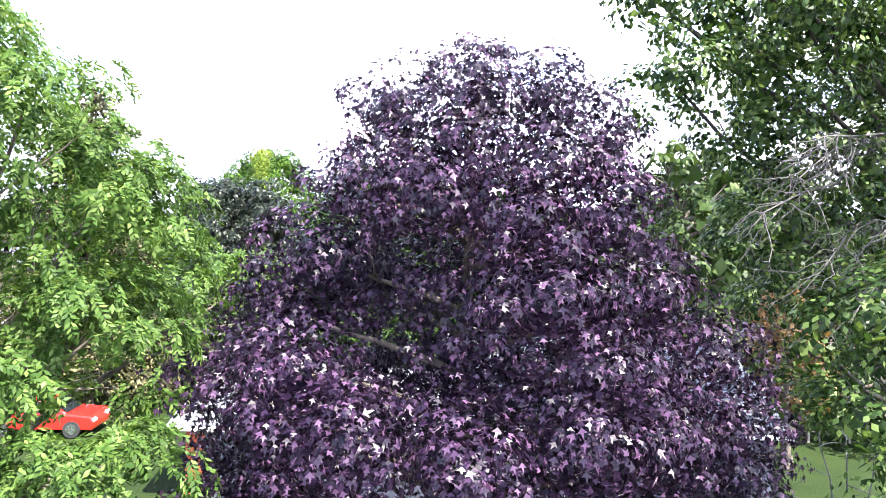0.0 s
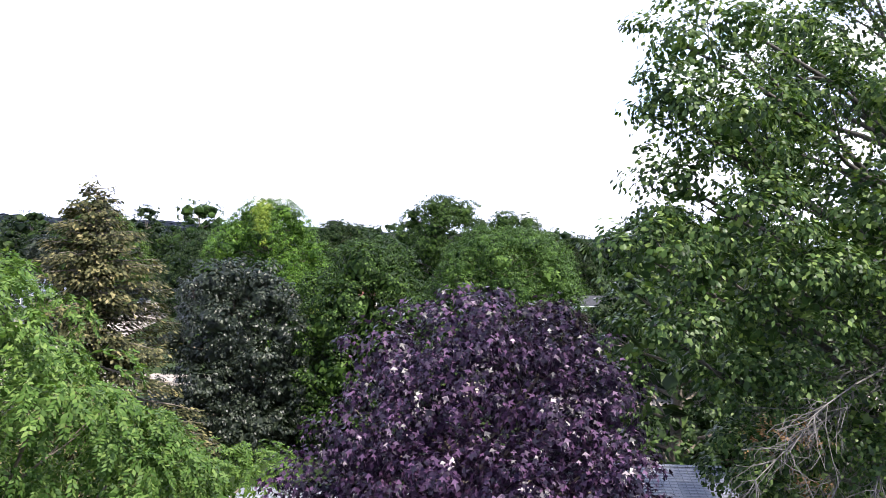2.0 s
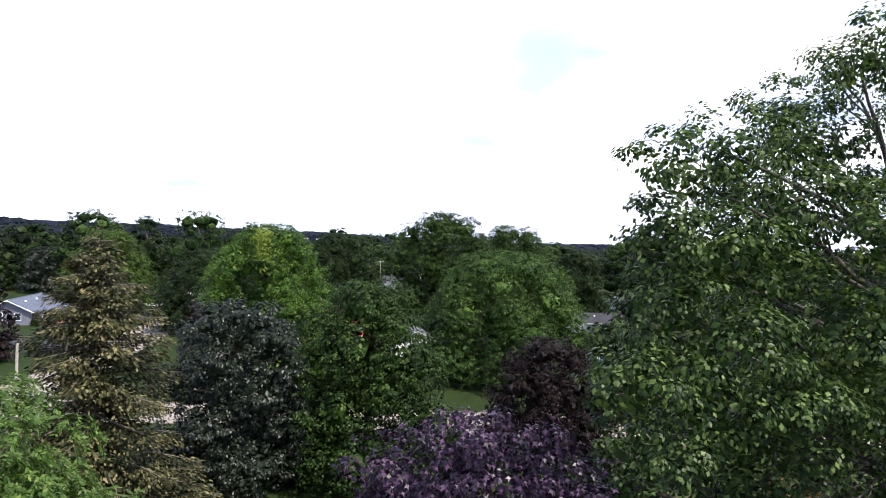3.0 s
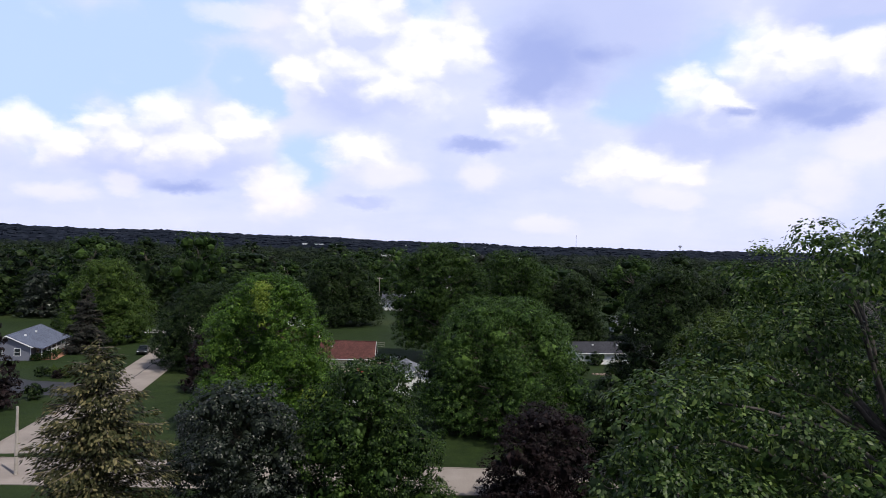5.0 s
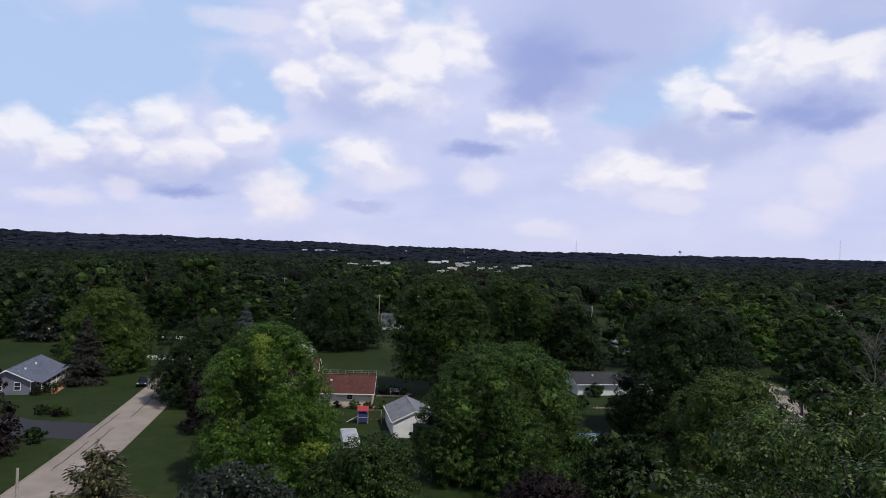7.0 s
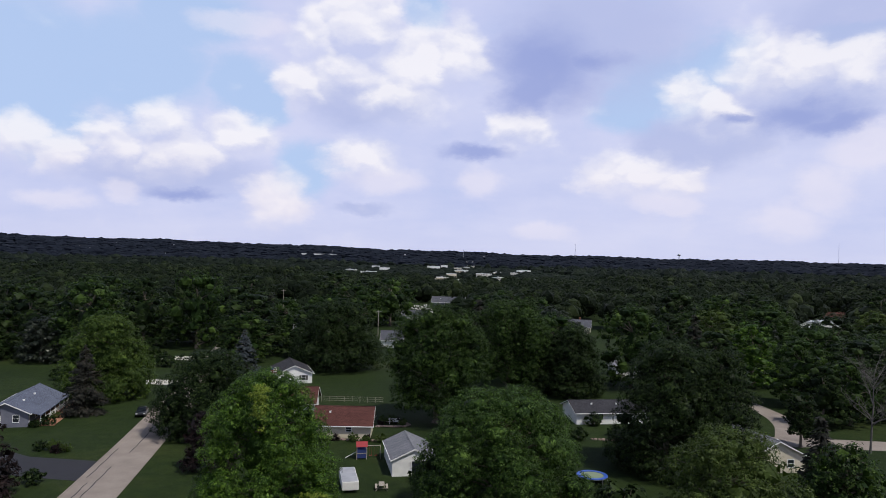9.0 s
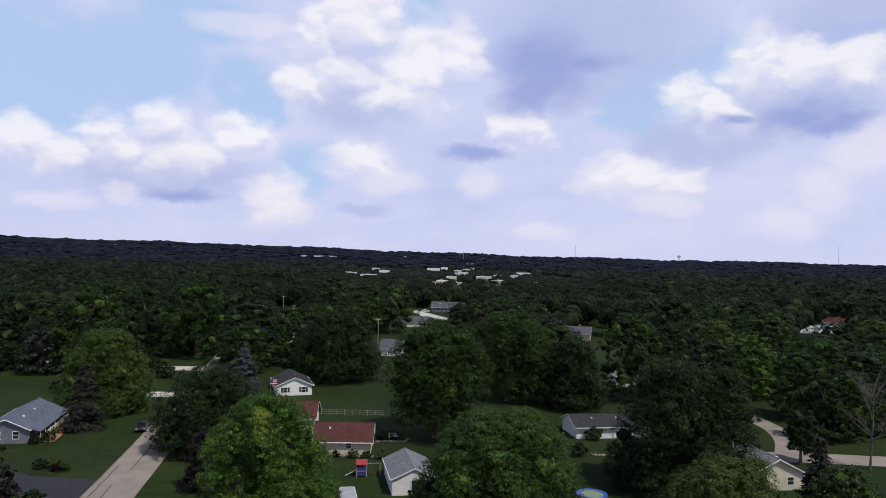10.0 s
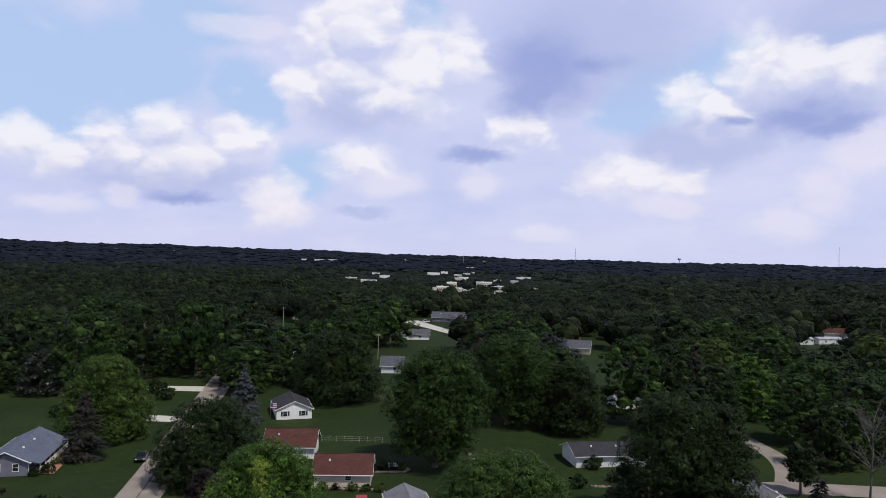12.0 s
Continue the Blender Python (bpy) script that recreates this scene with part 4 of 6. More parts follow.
house(-70.0, 440.0, 10, 12.0, 9.0, 2.8, 5.4, BRICK, RED_SHINGLE, "brick house with red-brown roof among trees", [])
house(-12.0, 335.0, 4, 13.0, 8.0, 2.6, 4.8, WHITE_SIDING, SLATE_SHINGLE, "low house with blue-grey roof by a driveway", [("-y", 2, 1.5, 1.2, 1.0)])
for k in range(3):
    house(182 + k * 17, 352 + k * 3, 3, 13.0, 5.0, 2.9, 3.6, WHITE_SIDING, METAL_ROOF, "white mobile home with pale roof", [("-y", -3, 1.6, 1.0, 0.9), ("-y", 3, 1.6, 1.0, 0.9)], name="mobile_home", group="row of mobile homes", over=0.2)
house(222, 392, -8, 12.0, 8.0, 2.7, 5.2, WHITE_SIDING, RED_SHINGLE, "white house with red roof among far trees", [])
house(94, 164, 20, 8.0, 6.0, 2.5, 4.0, WHITE_SIDING, GREY_SHINGLE, "white house half hidden behind trees", [("-y", 0, 1.5, 1.2, 1.2)])


def block(name, x, y, w, d, h, label, mat, bays=6):
    """A flat-roofed far commercial building with a parapet, window band and roof units."""
    b = thing(name, pose(x, y, ground_height(x, y)), label, "building", "far shops and works")
    part("wall", boxed(-w / 2, w / 2, -d / 2, d / 2, -1, h), mat, b)
    bm = bmesh.new()
    for a in ((-w / 2 - 0.2, w / 2 + 0.2, -d / 2 - 0.2, -d / 2 + 0.3), (-w / 2 - 0.2, w / 2 + 0.2, d / 2 - 0.3, d / 2 + 0.2), (-w / 2 - 0.2, -w / 2 + 0.3, -d / 2 + 0.3, d / 2 - 0.3), (w / 2 - 0.3, w / 2 + 0.2, -d / 2 + 0.3, d / 2 - 0.3)):
        box(bm, *a, h, h + 0.8)
    part("parapet", bm, WHITE_PAINT, b)
    for k in range(bays):
        cx = -w / 2 + w * (k + 0.5) / bays
        part("window", boxed(cx - w / bays * 0.33, cx + w / bays * 0.33, -d / 2 - 0.06, -d / 2 - 0.01, 1.0, h * 0.6), GLASS, b)
    part("roof_unit", boxed(-w / 6, -w / 6 + 3, -1.5, 1.5, h, h + 1.8), STEEL, b)
    return b


block("shop_building", -16, 1500, 27, 17, 10.2, "white flat-roofed works building far off", WHITE_SIDING)
block("shop_building", 40, 1250, 18, 13, 7.6, "white flat-roofed shop far off", WHITE_SIDING)
block("shop_building", 70, 1700, 27, 17, 9.3, "pale flat-roofed shop far off", BEIGE_SIDING)
block("shop_building", -104, 1000, 22, 13, 6.8, "white flat-roofed shop behind trees", WHITE_SIDING)
block("shop_building", -140, 1080, 18, 13, 7.6, "pale flat-roofed shop behind trees", CONCRETE)
block("shop_building", 62, 1000, 22, 13, 7.6, "pale pinkish flat-roofed shop by a parking lot", CONCRETE)
block("shop_building", 158, 1330, 26, 14, 8.5, "white flat-roofed shop behind trees", WHITE_SIDING)
block("shop_building", 15, 985, 14, 10, 6.8, "pale flat-roofed shop by a parking lot", BEIGE_SIDING)
block("shop_building", 2, 870, 15, 12, 5.0, "low beige flat-roofed shop beside a parking lot", BEIGE_SIDING)
block("shop_building", 76, 905, 20, 16, 5.5, "low pale flat-roofed shop beside a parking lot", CONCRETE)
shops = np.random.default_rng(3)
for k in range(12):
    d = shops.uniform(1050, 2300)
    a = shops.normal(2.0, 2.6)
    block("shop_building", d * math.sin(radians(a)), d * math.cos(radians(a)), shops.uniform(8, 18), 10, shops.uniform(8, 11.5), "small pale flat-roofed building among far trees", (WHITE_SIDING, BEIGE_SIDING, CONCRETE)[k % 3], 4)
for k in range(14):
    d = shops.uniform(420, 900)
    a = shops.uniform(-30, 31)
    house(d * math.sin(radians(a)), d * math.cos(radians(a)), shops.uniform(-10, 10), shops.uniform(10, 14), 8, 3.2, 6.0, (WHITE_SIDING, BEIGE_SIDING, BLUE_SIDING)[k % 3], (SLATE_SHINGLE, DARK_SHINGLE, METAL_ROOF)[k % 3], "house half hidden among far trees", [], group="far houses")
for k in range(24):
    d = shops.uniform(1700, 3000)
    a = shops.uniform(-31, 10)
    house(d * math.sin(radians(a)), d * math.cos(radians(a)), shops.uniform(-30, 30), shops.uniform(7, 11), 7, 7.5, 11.5, (WHITE_SIDING, BEIGE_SIDING, WHITE_SIDING)[k % 3], (SLATE_SHINGLE, METAL_ROOF, DARK_SHINGLE)[k % 3], "pale house among trees on the far slope", [], group="far houses")
block("warehouse", -430, 2450, 120, 40, 10, "long white warehouse on the far slope", WHITE_SIDING, 12)
block("warehouse", 110, 2200, 60, 30, 9, "long pale warehouse on the far slope", CONCRETE, 10)


# ---- far masts and tower ----
def mast(x, y, top, label, r=0.5):
    z = ground_height(x, y)
    m = thing("radio_mast", pose(x, y, z), label, "mast")
    bm = bmesh.new()
    for a in (0, 120, 240):
        c, s = math.cos(radians(a)), math.sin(radians(a))
        rod(bm, (c * r * 2, s * r * 2, 0), (c * r, s * r, top), r * 0.35, r * 0.25, 5)
    part("tower_legs", bm, STEEL, m)
    bm = bmesh.new()
    for k in range(int(top / 5)):
        for a in (0, 120, 240):
            c, s = math.cos(radians(a)), math.sin(radians(a))
            c2, s2 = math.cos(radians(a + 120)), math.sin(radians(a + 120))
            rod(bm, (c * r * 1.4, s * r * 1.4, k * 5), (c2 * r * 1.4, s2 * r * 1.4, k * 5 + 5), r * 0.15, None, 4)
    part("tower_lattice", bm, STEEL, m)
    return m


def far_place(az, d):
    return d * math.sin(radians(az)), d * math.cos(radians(az))


mast(*far_place(10.9, 3300), 78, "thin steel radio mast on the skyline", 0.9)
mast(*far_place(1.8, 2600), 42, "thin steel mast with dishes on the skyline", 0.9)
mast(*far_place(29.8, 3800), 110, "very thin steel mast on the skyline", 0.7)

wx, wy = far_place(18.9, 3600)
tower = thing("water_tower", pose(wx, wy, ground_height(wx, wy)), "pale water tower standing over the far trees", "water tower")
part("stem", rod(bmesh.new(), (0, 0, -2), (0, 0, 32), 2.6, 1.7, 16), STEEL, tower)
bm = bmesh.new()
bmesh.ops.create_uvsphere(bm, u_segments=24, v_segments=14, radius=8.0, matrix=Matrix.Translation((0, 0, 37)) @ Matrix.Diagonal((1, 1, 0.72, 1)))
part("tank", bm, STEEL, tower)


# ---- vehicles ----
def car(x, y, yaw, paint_mat, label, length=4.6, width=1.8, height=1.48):
    c = thing("car", pose(x, y, 0.03, 0, 0, yaw), label, "car")
    L, W, H = length / 2, width / 2, height
    side = [(-L, 0.42), (-L * 0.97, 0.78), (-L * 0.62, 0.90), (L * 0.5, 0.94), (L * 0.93, 0.86), (L, 0.6), (L * 0.97, 0.3), (-L * 0.97, 0.28)]
    cabin = [(-L * 0.70, 0.88), (-L * 0.38, H), (L * 0.12, H), (L * 0.52, 0.92)]

    def extrude(outline, w0, w1, rim):
        bm = bmesh.new()
        zs = [p[1] for p in outline]
        rows = []
        for s in (-1, 1):
            rows.append([bm.verts.new((px, s * (w0 + (w1 - w0) * (pz - min(zs)) / (max(zs) - min(zs))), pz)) for px, pz in outline])
        bm.faces.new(rows[0])
        bm.faces.new(rows[1][::-1])
        n = len(outline)
        for i in range(n):
            bm.faces.new((rows[0][i], rows[0][(i + 1) % n], rows[1][(i + 1) % n], rows[1][i]))
        bmesh.ops.recalc_face_normals(bm, faces=bm.faces)
        bmesh.ops.bevel(bm, geom=list(bm.edges), offset=rim, segments=3, affect="EDGES", profile=0.6)
        return bm

    part("body", extrude(side, W * 0.94, W, 0.07), paint_mat, c)
    part("roof", extrude(cabin, W * 0.9, W * 0.70, 0.06), paint_mat, c)
    for s in (-1, 1):
        bm = bmesh.new()
        q = [bm.verts.new(p) for p in ((-L * 0.60, s * W * 0.90, 0.97), (L * 0.42, s * W * 0.90, 0.97), (L * 0.12, s * W * 0.745, H - 0.09), (-L * 0.36, s * W * 0.745, H - 0.09))]
        f = bm.faces.new(q)
        bmesh.ops.solidify(bm, geom=[f], thickness=0.02)
        part("side_window", bm, GLASS, c)
    for x0, z0, x1, z1 in ((L * 0.50, 0.97, L * 0.17, H - 0.06), (-L * 0.70, 0.95, -L * 0.42, H - 0.06)):
        bm = bmesh.new()
        e = 0.02 if x0 > 0 else -0.02
        q = [bm.verts.new(p) for p in ((x0 + e, -W * 0.8, z0), (x0 + e, W * 0.8, z0), (x1 + e, W * 0.66, z1), (x1 + e, -W * 0.66, z1))]
        f = bm.faces.new(q)
        bmesh.ops.solidify(bm, geom=[f], thickness=0.02)
        part("windscreen", bm, GLASS, c)
    for sx in (-0.62, 0.62):
        for s in (-1, 1):
            w = part("wheel", rod(bmesh.new(), (0, -0.11, 0), (0, 0.11, 0), 0.33, None, 20), RUBBER, c)
            w.location = (sx * L, s * (W - 0.10), 0.33)
            part("rim", rod(bmesh.new(), (0, s * 0.112, 0), (0, s * 0.125, 0), 0.21, None, 14), CHROME, w)
    for s in (-1, 1):
        part("headlight", boxed(L * 0.93, L * 1.005, s * W * 0.72 - 0.16, s * W * 0.72 + 0.16, 0.62, 0.76, bevel=0.03), WHITE_PAINT, c)
    return c


car(-55.0, 128.0, -75, BLACK_PAINT, "black sedan parked at the lawn's edge", 4.5, 1.85, 1.5)
car(-15.8, 28.0, 4, RED_PAINT, "glossy red car parked beside the house", 4.4, 1.8, 1.45)
for k in range(10):
    car(38 + 7 * (k % 5), 770 + 60 * (k // 5), 90, (WHITE_PAINT, BLACK_PAINT, RED_PAINT, STEEL, BLACK_PAINT)[k % 5], "car parked in rows on a far parking lot")
car(-9.0, 424.5, 0, WHITE_PAINT, "white car on a far driveway", 4.8, 1.9, 1.6)


# ---- yard things ----
tr = thing("trampoline", pose(21.5, 96.0, 0), "round trampoline with bright blue pad on the lawn", "trampoline")


def ring(r0, r1, z0, z1, segs=40):
    bm = bmesh.new()
    rows = []
    for k in range(segs):
        a = 2 * math.pi * k / segs
        c, s = math.cos(a), math.sin(a)
        rows.append([bm.verts.new((r * c, r * s, z)) for r, z in ((r0, z0), (r1, z0), (r1, z1), (r0, z1))])
    for k in range(segs):
        a, b = rows[k], rows[(k + 1) % segs]
        for i in range(4):
            bm.faces.new((a[i], a[(i + 1) % 4], b[(i + 1) % 4], b[i]))
    bmesh.ops.recalc_face_normals(bm, faces=bm.faces)
    return bm


part("pad", ring(1.62, 2.15, 0.86, 0.92), BLUE_VINYL, tr, "bright blue padded rim")
part("mat", rod(bmesh.new(), (0, 0, 0.84), (0, 0, 0.855), 1.62, None, 40), NET, tr)
part("rim_frame", ring(2.08, 2.16, 0.78, 0.855), STEEL, tr)
for k in range(6):
    a = 2 * math.pi * k / 6
    part("leg", rod(bmesh.new(), (2.12 * math.cos(a), 2.12 * math.sin(a), 0), (2.12 * math.cos(a), 2.12 * math.sin(a), 0.8), 0.03), STEEL, tr)

play = thing("playset", pose(-11.6, 104.2, 0, 0, 0, 8) @ Matrix.Diagonal((0.82, 0.82, 0.82, 1)), "wooden playset with red canopy, blue sides and slide", "playset")
for sx in (-0.9, 0.9):
    for sy in (-0.8, 0.8):
        part("post", boxed(sx - 0.06, sx + 0.06, sy - 0.06, sy + 0.06, 0, 2.5), WOOD, play)
part("platform", boxed(-1.0, 1.0, -0.9, 0.9, 1.1, 1.2), WOOD, play)
for sy in (-1, 1):
    part("side_panel", boxed(-0.84, 0.84, sy * 0.83 - 0.03, sy * 0.83 + 0.03, 0.25, 1.9), BLUE_CANVAS, play, "blue canvas side")
    c = part("canopy", roof_slope(2.1, 1.1, 0.75, 0.04, sy, 0), RED_VINYL, play, "red canopy")
    c.location = (0, 0, 3.1)
bm = bmesh.new()
v = [bm.verts.new(p) for p in ((-1.0, -0.3, 1.2), (-1.0, 0.3, 1.2), (-3.0, 0.3, 0.12), (-3.0, -0.3, 0.12))]
bmesh.ops.solidify(bm, geom=[bm.faces.new(v)], thickness=0.06)
part("slide", bm, WHITE_PAINT, play, "pale plastic slide")
part("swing_beam", rod(bmesh.new(), (0.9, 0, 2.3), (3.4, 0, 2.3), 0.06), WOOD, play)
for sy in (-0.8, 0.8):
    part("swing_leg", rod(bmesh.new(), (3.4, sy, 0), (3.4, 0, 2.35), 0.05), WOOD, play)
for kx in (1.6, 2.6):
    bm = boxed(kx - 0.22, kx + 0.22, -0.1, 0.1, 0.5, 0.54)
    for s in (-0.2, 0.2):
        rod(bm, (kx + s, 0, 0.52), (kx + s, 0, 2.3), 0.012, None, 5)
    part("swing", bm, RED_VINYL, play)

table = thing("picnic_table", pose(-7.4, 90.4, 0, 0, 0, 95), "weathered wooden picnic table on the lawn", "picnic table")
for k in range(5):
    part("top_plank", boxed(-0.9, 0.9, -0.36 + k * 0.15, -0.23 + k * 0.15, 0.72, 0.76), WOOD, table)
for s in (-1, 1):
    part("bench", boxed(-0.9, 0.9, s * 0.72 - 0.13, s * 0.72 + 0.13, 0.42, 0.46), WOOD, table)
    for e in (-1, 1):
        part("leg", rod(bmesh.new(), (e * 0.65, s * 0.75, 0), (e * 0.65, s * 0.25, 0.72), 0.045), WOOD, table)
    part("brace", boxed(s * 0.65 - 0.04, s * 0.65 + 0.04, -0.8, 0.8, 0.34, 0.42), WOOD, table)

cover = thing("camper", pose(-11.9, 91.5, 0, 0, 0, 102) @ Matrix.Diagonal((0.6, 0.9, 0.66, 1)), "pale blue-white camper trailer under the trees", "trailer")
part("body", boxed(-5.2, 5.2, -1.2, 1.2, 0.6, 2.3, bevel=0.12), WHITE_PAINT, cover)
part("roof", boxed(-5.1, 5.1, -1.1, 1.1, 2.29, 2.36, bevel=0.03), METAL_ROOF, cover)
part("window", boxed(-1.0, 1.0, -1.23, -1.205, 1.3, 1.9), GLASS, cover)
for s in (-1, 1):
    part("wheel", rod(bmesh.new(), (0, s * 1.1, 0.35), (0, s * 0.85, 0.35), 0.35, None, 18), RUBBER, cover)
part("tow_bar", boxed(5.2, 6.4, -0.06, 0.06, 0.5, 0.62), STEEL, cover)
part("jack", rod(bmesh.new(), (6.2, 0, 0.0), (6.2, 0, 0.56), 0.05), STEEL, cover)

bench = thing("garden_bench", pose(-8.2, 126.2, 0, 0, 0, 2), "white garden bench beside a stone border", "bench")
part("seat", boxed(-1.0, 1.0, -0.25, 0.25, 0.42, 0.48), WHITE_PAINT, bench)
part("backrest", boxed(-1.0, 1.0, 0.25, 0.31, 0.45, 1.0), WHITE_PAINT, bench)
for s in (-0.85, 0.85):
    part("leg", boxed(s - 0.05, s + 0.05, -0.22, 0.28, 0, 0.42), WHITE_PAINT, bench)

# stone garden borders: each stone on its own, a few shapes shared
STONES = []
for k in range(5):
    bm = bmesh.new()
    bmesh.ops.create_icosphere(bm, subdivisions=1, radius=0.3)
    for v in bm.verts:
        v.co *= rng.uniform(0.75, 1.2)
        v.co.z *= 0.7
    me = bpy.data.meshes.new("stone")
    bm.to_mesh(me)
    bm.free()
    me.materials.append(STONE)
    STONES.append(me)


def border(line, label):
    b = thing("stone_border", pose(line[0][0], line[0][1], 0), label, "garden border")
    for (x0, y0), (x1, y1) in zip(line, line[1:]):
        n = int(math.hypot(x1 - x0, y1 - y0) / 0.42)
        for i in range(n):
            f = i / n
            s = put("stone", STONES[rng.integers(5)], b)
            s.matrix_local = pose(x0 + (x1 - x0) * f - line[0][0] + rng.normal(0, 0.08), y0 + (y1 - y0) * f - line[0][1] + rng.normal(0, 0.08), 0.12, 0, 0, rng.uniform(0, 360)) @ Matrix.Scale(rng.uniform(0.7, 1.3), 4)


border([(-11.2, 123.6), (-6.2, 124.0), (-5.4, 125.6), (-6.6, 127.6), (-11.0, 127.4)], "low border of grey stones round a flower bed")
border([(-20.5, 114.6), (-15, 114.2), (-9.2, 114.0), (-8.6, 112.8)], "low border of grey stones along the garage")
border([(26.5, 118.6), (31, 118.0), (36, 119.2)], "low border of stones on the lawn")
border([(5.5, 141), (6.5, 134), (8.2, 128)], "row of pale stones across the shaded lawn")


def pole(name, x, y, h, r, label, arm=False):
    p = thing(name, pose(x, y, ground_height(x, y)), label, "pole")
    part("shaft", rod(bmesh.new(), (0, 0, -0.2), (0, 0, h), r, r * 0.7, 10), WOOD, p)
    if arm:
        part("crossarm", boxed(-1.1, 1.1, -0.06, 0.06, h - 0.7, h - 0.55), WOOD, p)
        for s in (-0.9, -0.4, 0.4, 0.9):
            part("insulator", rod(bmesh.new(), (s, 0, h - 0.55), (s, 0, h - 0.35), 0.05, 0.03, 6), WHITE_PAINT, p)
    return p


pole("utility_pole", -37.0, 60.0, 6.0, 0.16, "weathered grey wooden pole at the street corner")
for x, y, h in ((-85, 375, 11), (-23.5, 262, 10), (-38, 470, 12), (60, 520, 12), (-80, 420, 11)):
    pole("utility_pole", x, y, h, 0.16, "tall wooden utility pole among the trees", True)

flag = thing("flag_pole", pose(-39.6, 162.0, 0), "pole with a striped flag beside a white cottage", "flag pole")
part("shaft", rod(bmesh.new(), (0, 0, 0), (0, 0, 4.2), 0.04), STEEL, flag)
for k in range(6):
    part("stripe", boxed(0.04, 1.5, -0.015 - 0.0 * k, 0.015, 2.6 + k * 0.2, 2.8 + k * 0.2), (RED_VINYL, WHITE_PAINT)[k % 2], flag)
part("canton", boxed(0.04, 0.6, -0.025, 0.025, 3.2, 3.8), BLUE_VINYL, flag)

fence = thing("wire_fence", pose(-24.5, 144.0, 0), "thin wire fence across the lawn", "fence")
for k in range(9):
    part("post", rod(bmesh.new(), (k * 1.6, 0, 0), (k * 1.6, 0, 1.2), 0.035, None, 6), WOOD, fence)
for z in (0.3, 0.7, 1.1):
    part("rail", boxed(0, 12.8, -0.012, 0.012, z - 0.02, z + 0.02), WOOD, fence)
fence = thing("rail_fence", pose(12.5, 30.0, 0), "low pale rail fence on the lawn", "fence")
for k in range(8):
    part("post", boxed(k * 1.8 - 0.05, k * 1.8 + 0.05, -0.05, 0.05, 0, 1.0), WOOD, fence)
for z in (0.45, 0.9):
    part("rail", boxed(-0.05, 12.65, 0.052, 0.075, z - 0.025, z + 0.025), WOOD, fence)

# ---- near trees ----
rg = np.random.default_rng(11)
PM = (0.45, 13.5)
lobes = [(0.0, 0.1, 10.2, 2.0, 2.0, 1.9), (-1.0, -0.5, 9.6, 1.6, 1.6, 1.5), (1.5, -0.4, 9.6, 1.6, 1.6, 1.6), (0.2, 0.5, 6.4, 3.1, 2.6, 3.4)]
for k in range(10):
    a = k * 2 * math.pi / 10 + 0.2
    x, y = 2.55 * math.cos(a), 2.45 * math.sin(a)
    if y < -1.0 and -2.2 < x < 1.2:      # a shaded hollow in the crown
        continue
    lobes.append((x, y, 7.6 + rg.uniform(-0.3, 0.3), 1.5, 1.5, 1.2))
for k in range(12):
    a = k * 2 * math.pi / 12
    lobes.append((3.6 * math.cos(a), 3.5 * math.sin(a), 5.0 + rg.uniform(-0.5, 0.4), 1.5, 1.5, 1.2))
for k in range(10):
    a = k * 2 * math.pi / 10 + 0.3
    lobes.append((3.8 * math.cos(a), 3.6 * math.sin(a), 3.3 + rg.uniform(-0.3, 0.3), 1.5, 1.5, 1.1))
# the overhanging upper boughs, the shoulders and the skirt
lobes += [(-0.6, -1.8, 9.0, 1.3, 1.1, 0.8), (0.9, -1.9, 8.7, 1.4, 1.1, 0.9), (2.3, -1.3, 8.7, 1.1, 1.1, 0.9), (-2.0, -0.6, 9.2, 1.0, 1.1, 0.9), (2.5, 0.0, 10.0, 1.0, 1.2, 1.2), (-1.5, 0.0, 10.7, 1.0, 1.1, 1.0), (0.2, 0.2, 11.2, 1.2, 1.2, 1.0), (1.5, 0.1, 10.9, 1.0, 1.1, 1.0)]
lobes += [(3.3, -0.6, 7.4, 1.2, 1.2, 1.0), (4.5, -0.7, 6.2, 1.1, 1.2, 1.0), (-3.4, -0.4, 7.0, 1.2, 1.2, 0.9), (-4.6, -0.5, 5.7, 1.1, 1.1, 0.8), (5.0, -0.4, 4.9, 1.1, 1.1, 1.0), (5.2, -0.2, 3.7, 1.1, 1.2, 1.0), (5.1, 0.0, 2.7, 1.1, 1.2, 0.9), (2.2, -2.6, 6.3, 1.3, 1.1, 0.8), (-2.6, -2.6, 6.2, 1.2, 1.1, 0.8)]
lobes = [(x * 1.03, y, z, a, b, c) for x, y, z, a, b, c in lobes]
plant_tree("purple_maple", tree_mesh(rg, "round", 4.6, 2.2, 12.0, 62000, 0.135, MAPLE, PURPLE, lobes=lobes, clump=0.36, per_clump=24, droop=1.6, sky=0.1, trunk_r=0.24, loose=0.55, inner=0.12, core=0.75, wide=1.25, reach=0.86, twigs=1), *PM, "large crimson maple with dark purple glossy leaves")


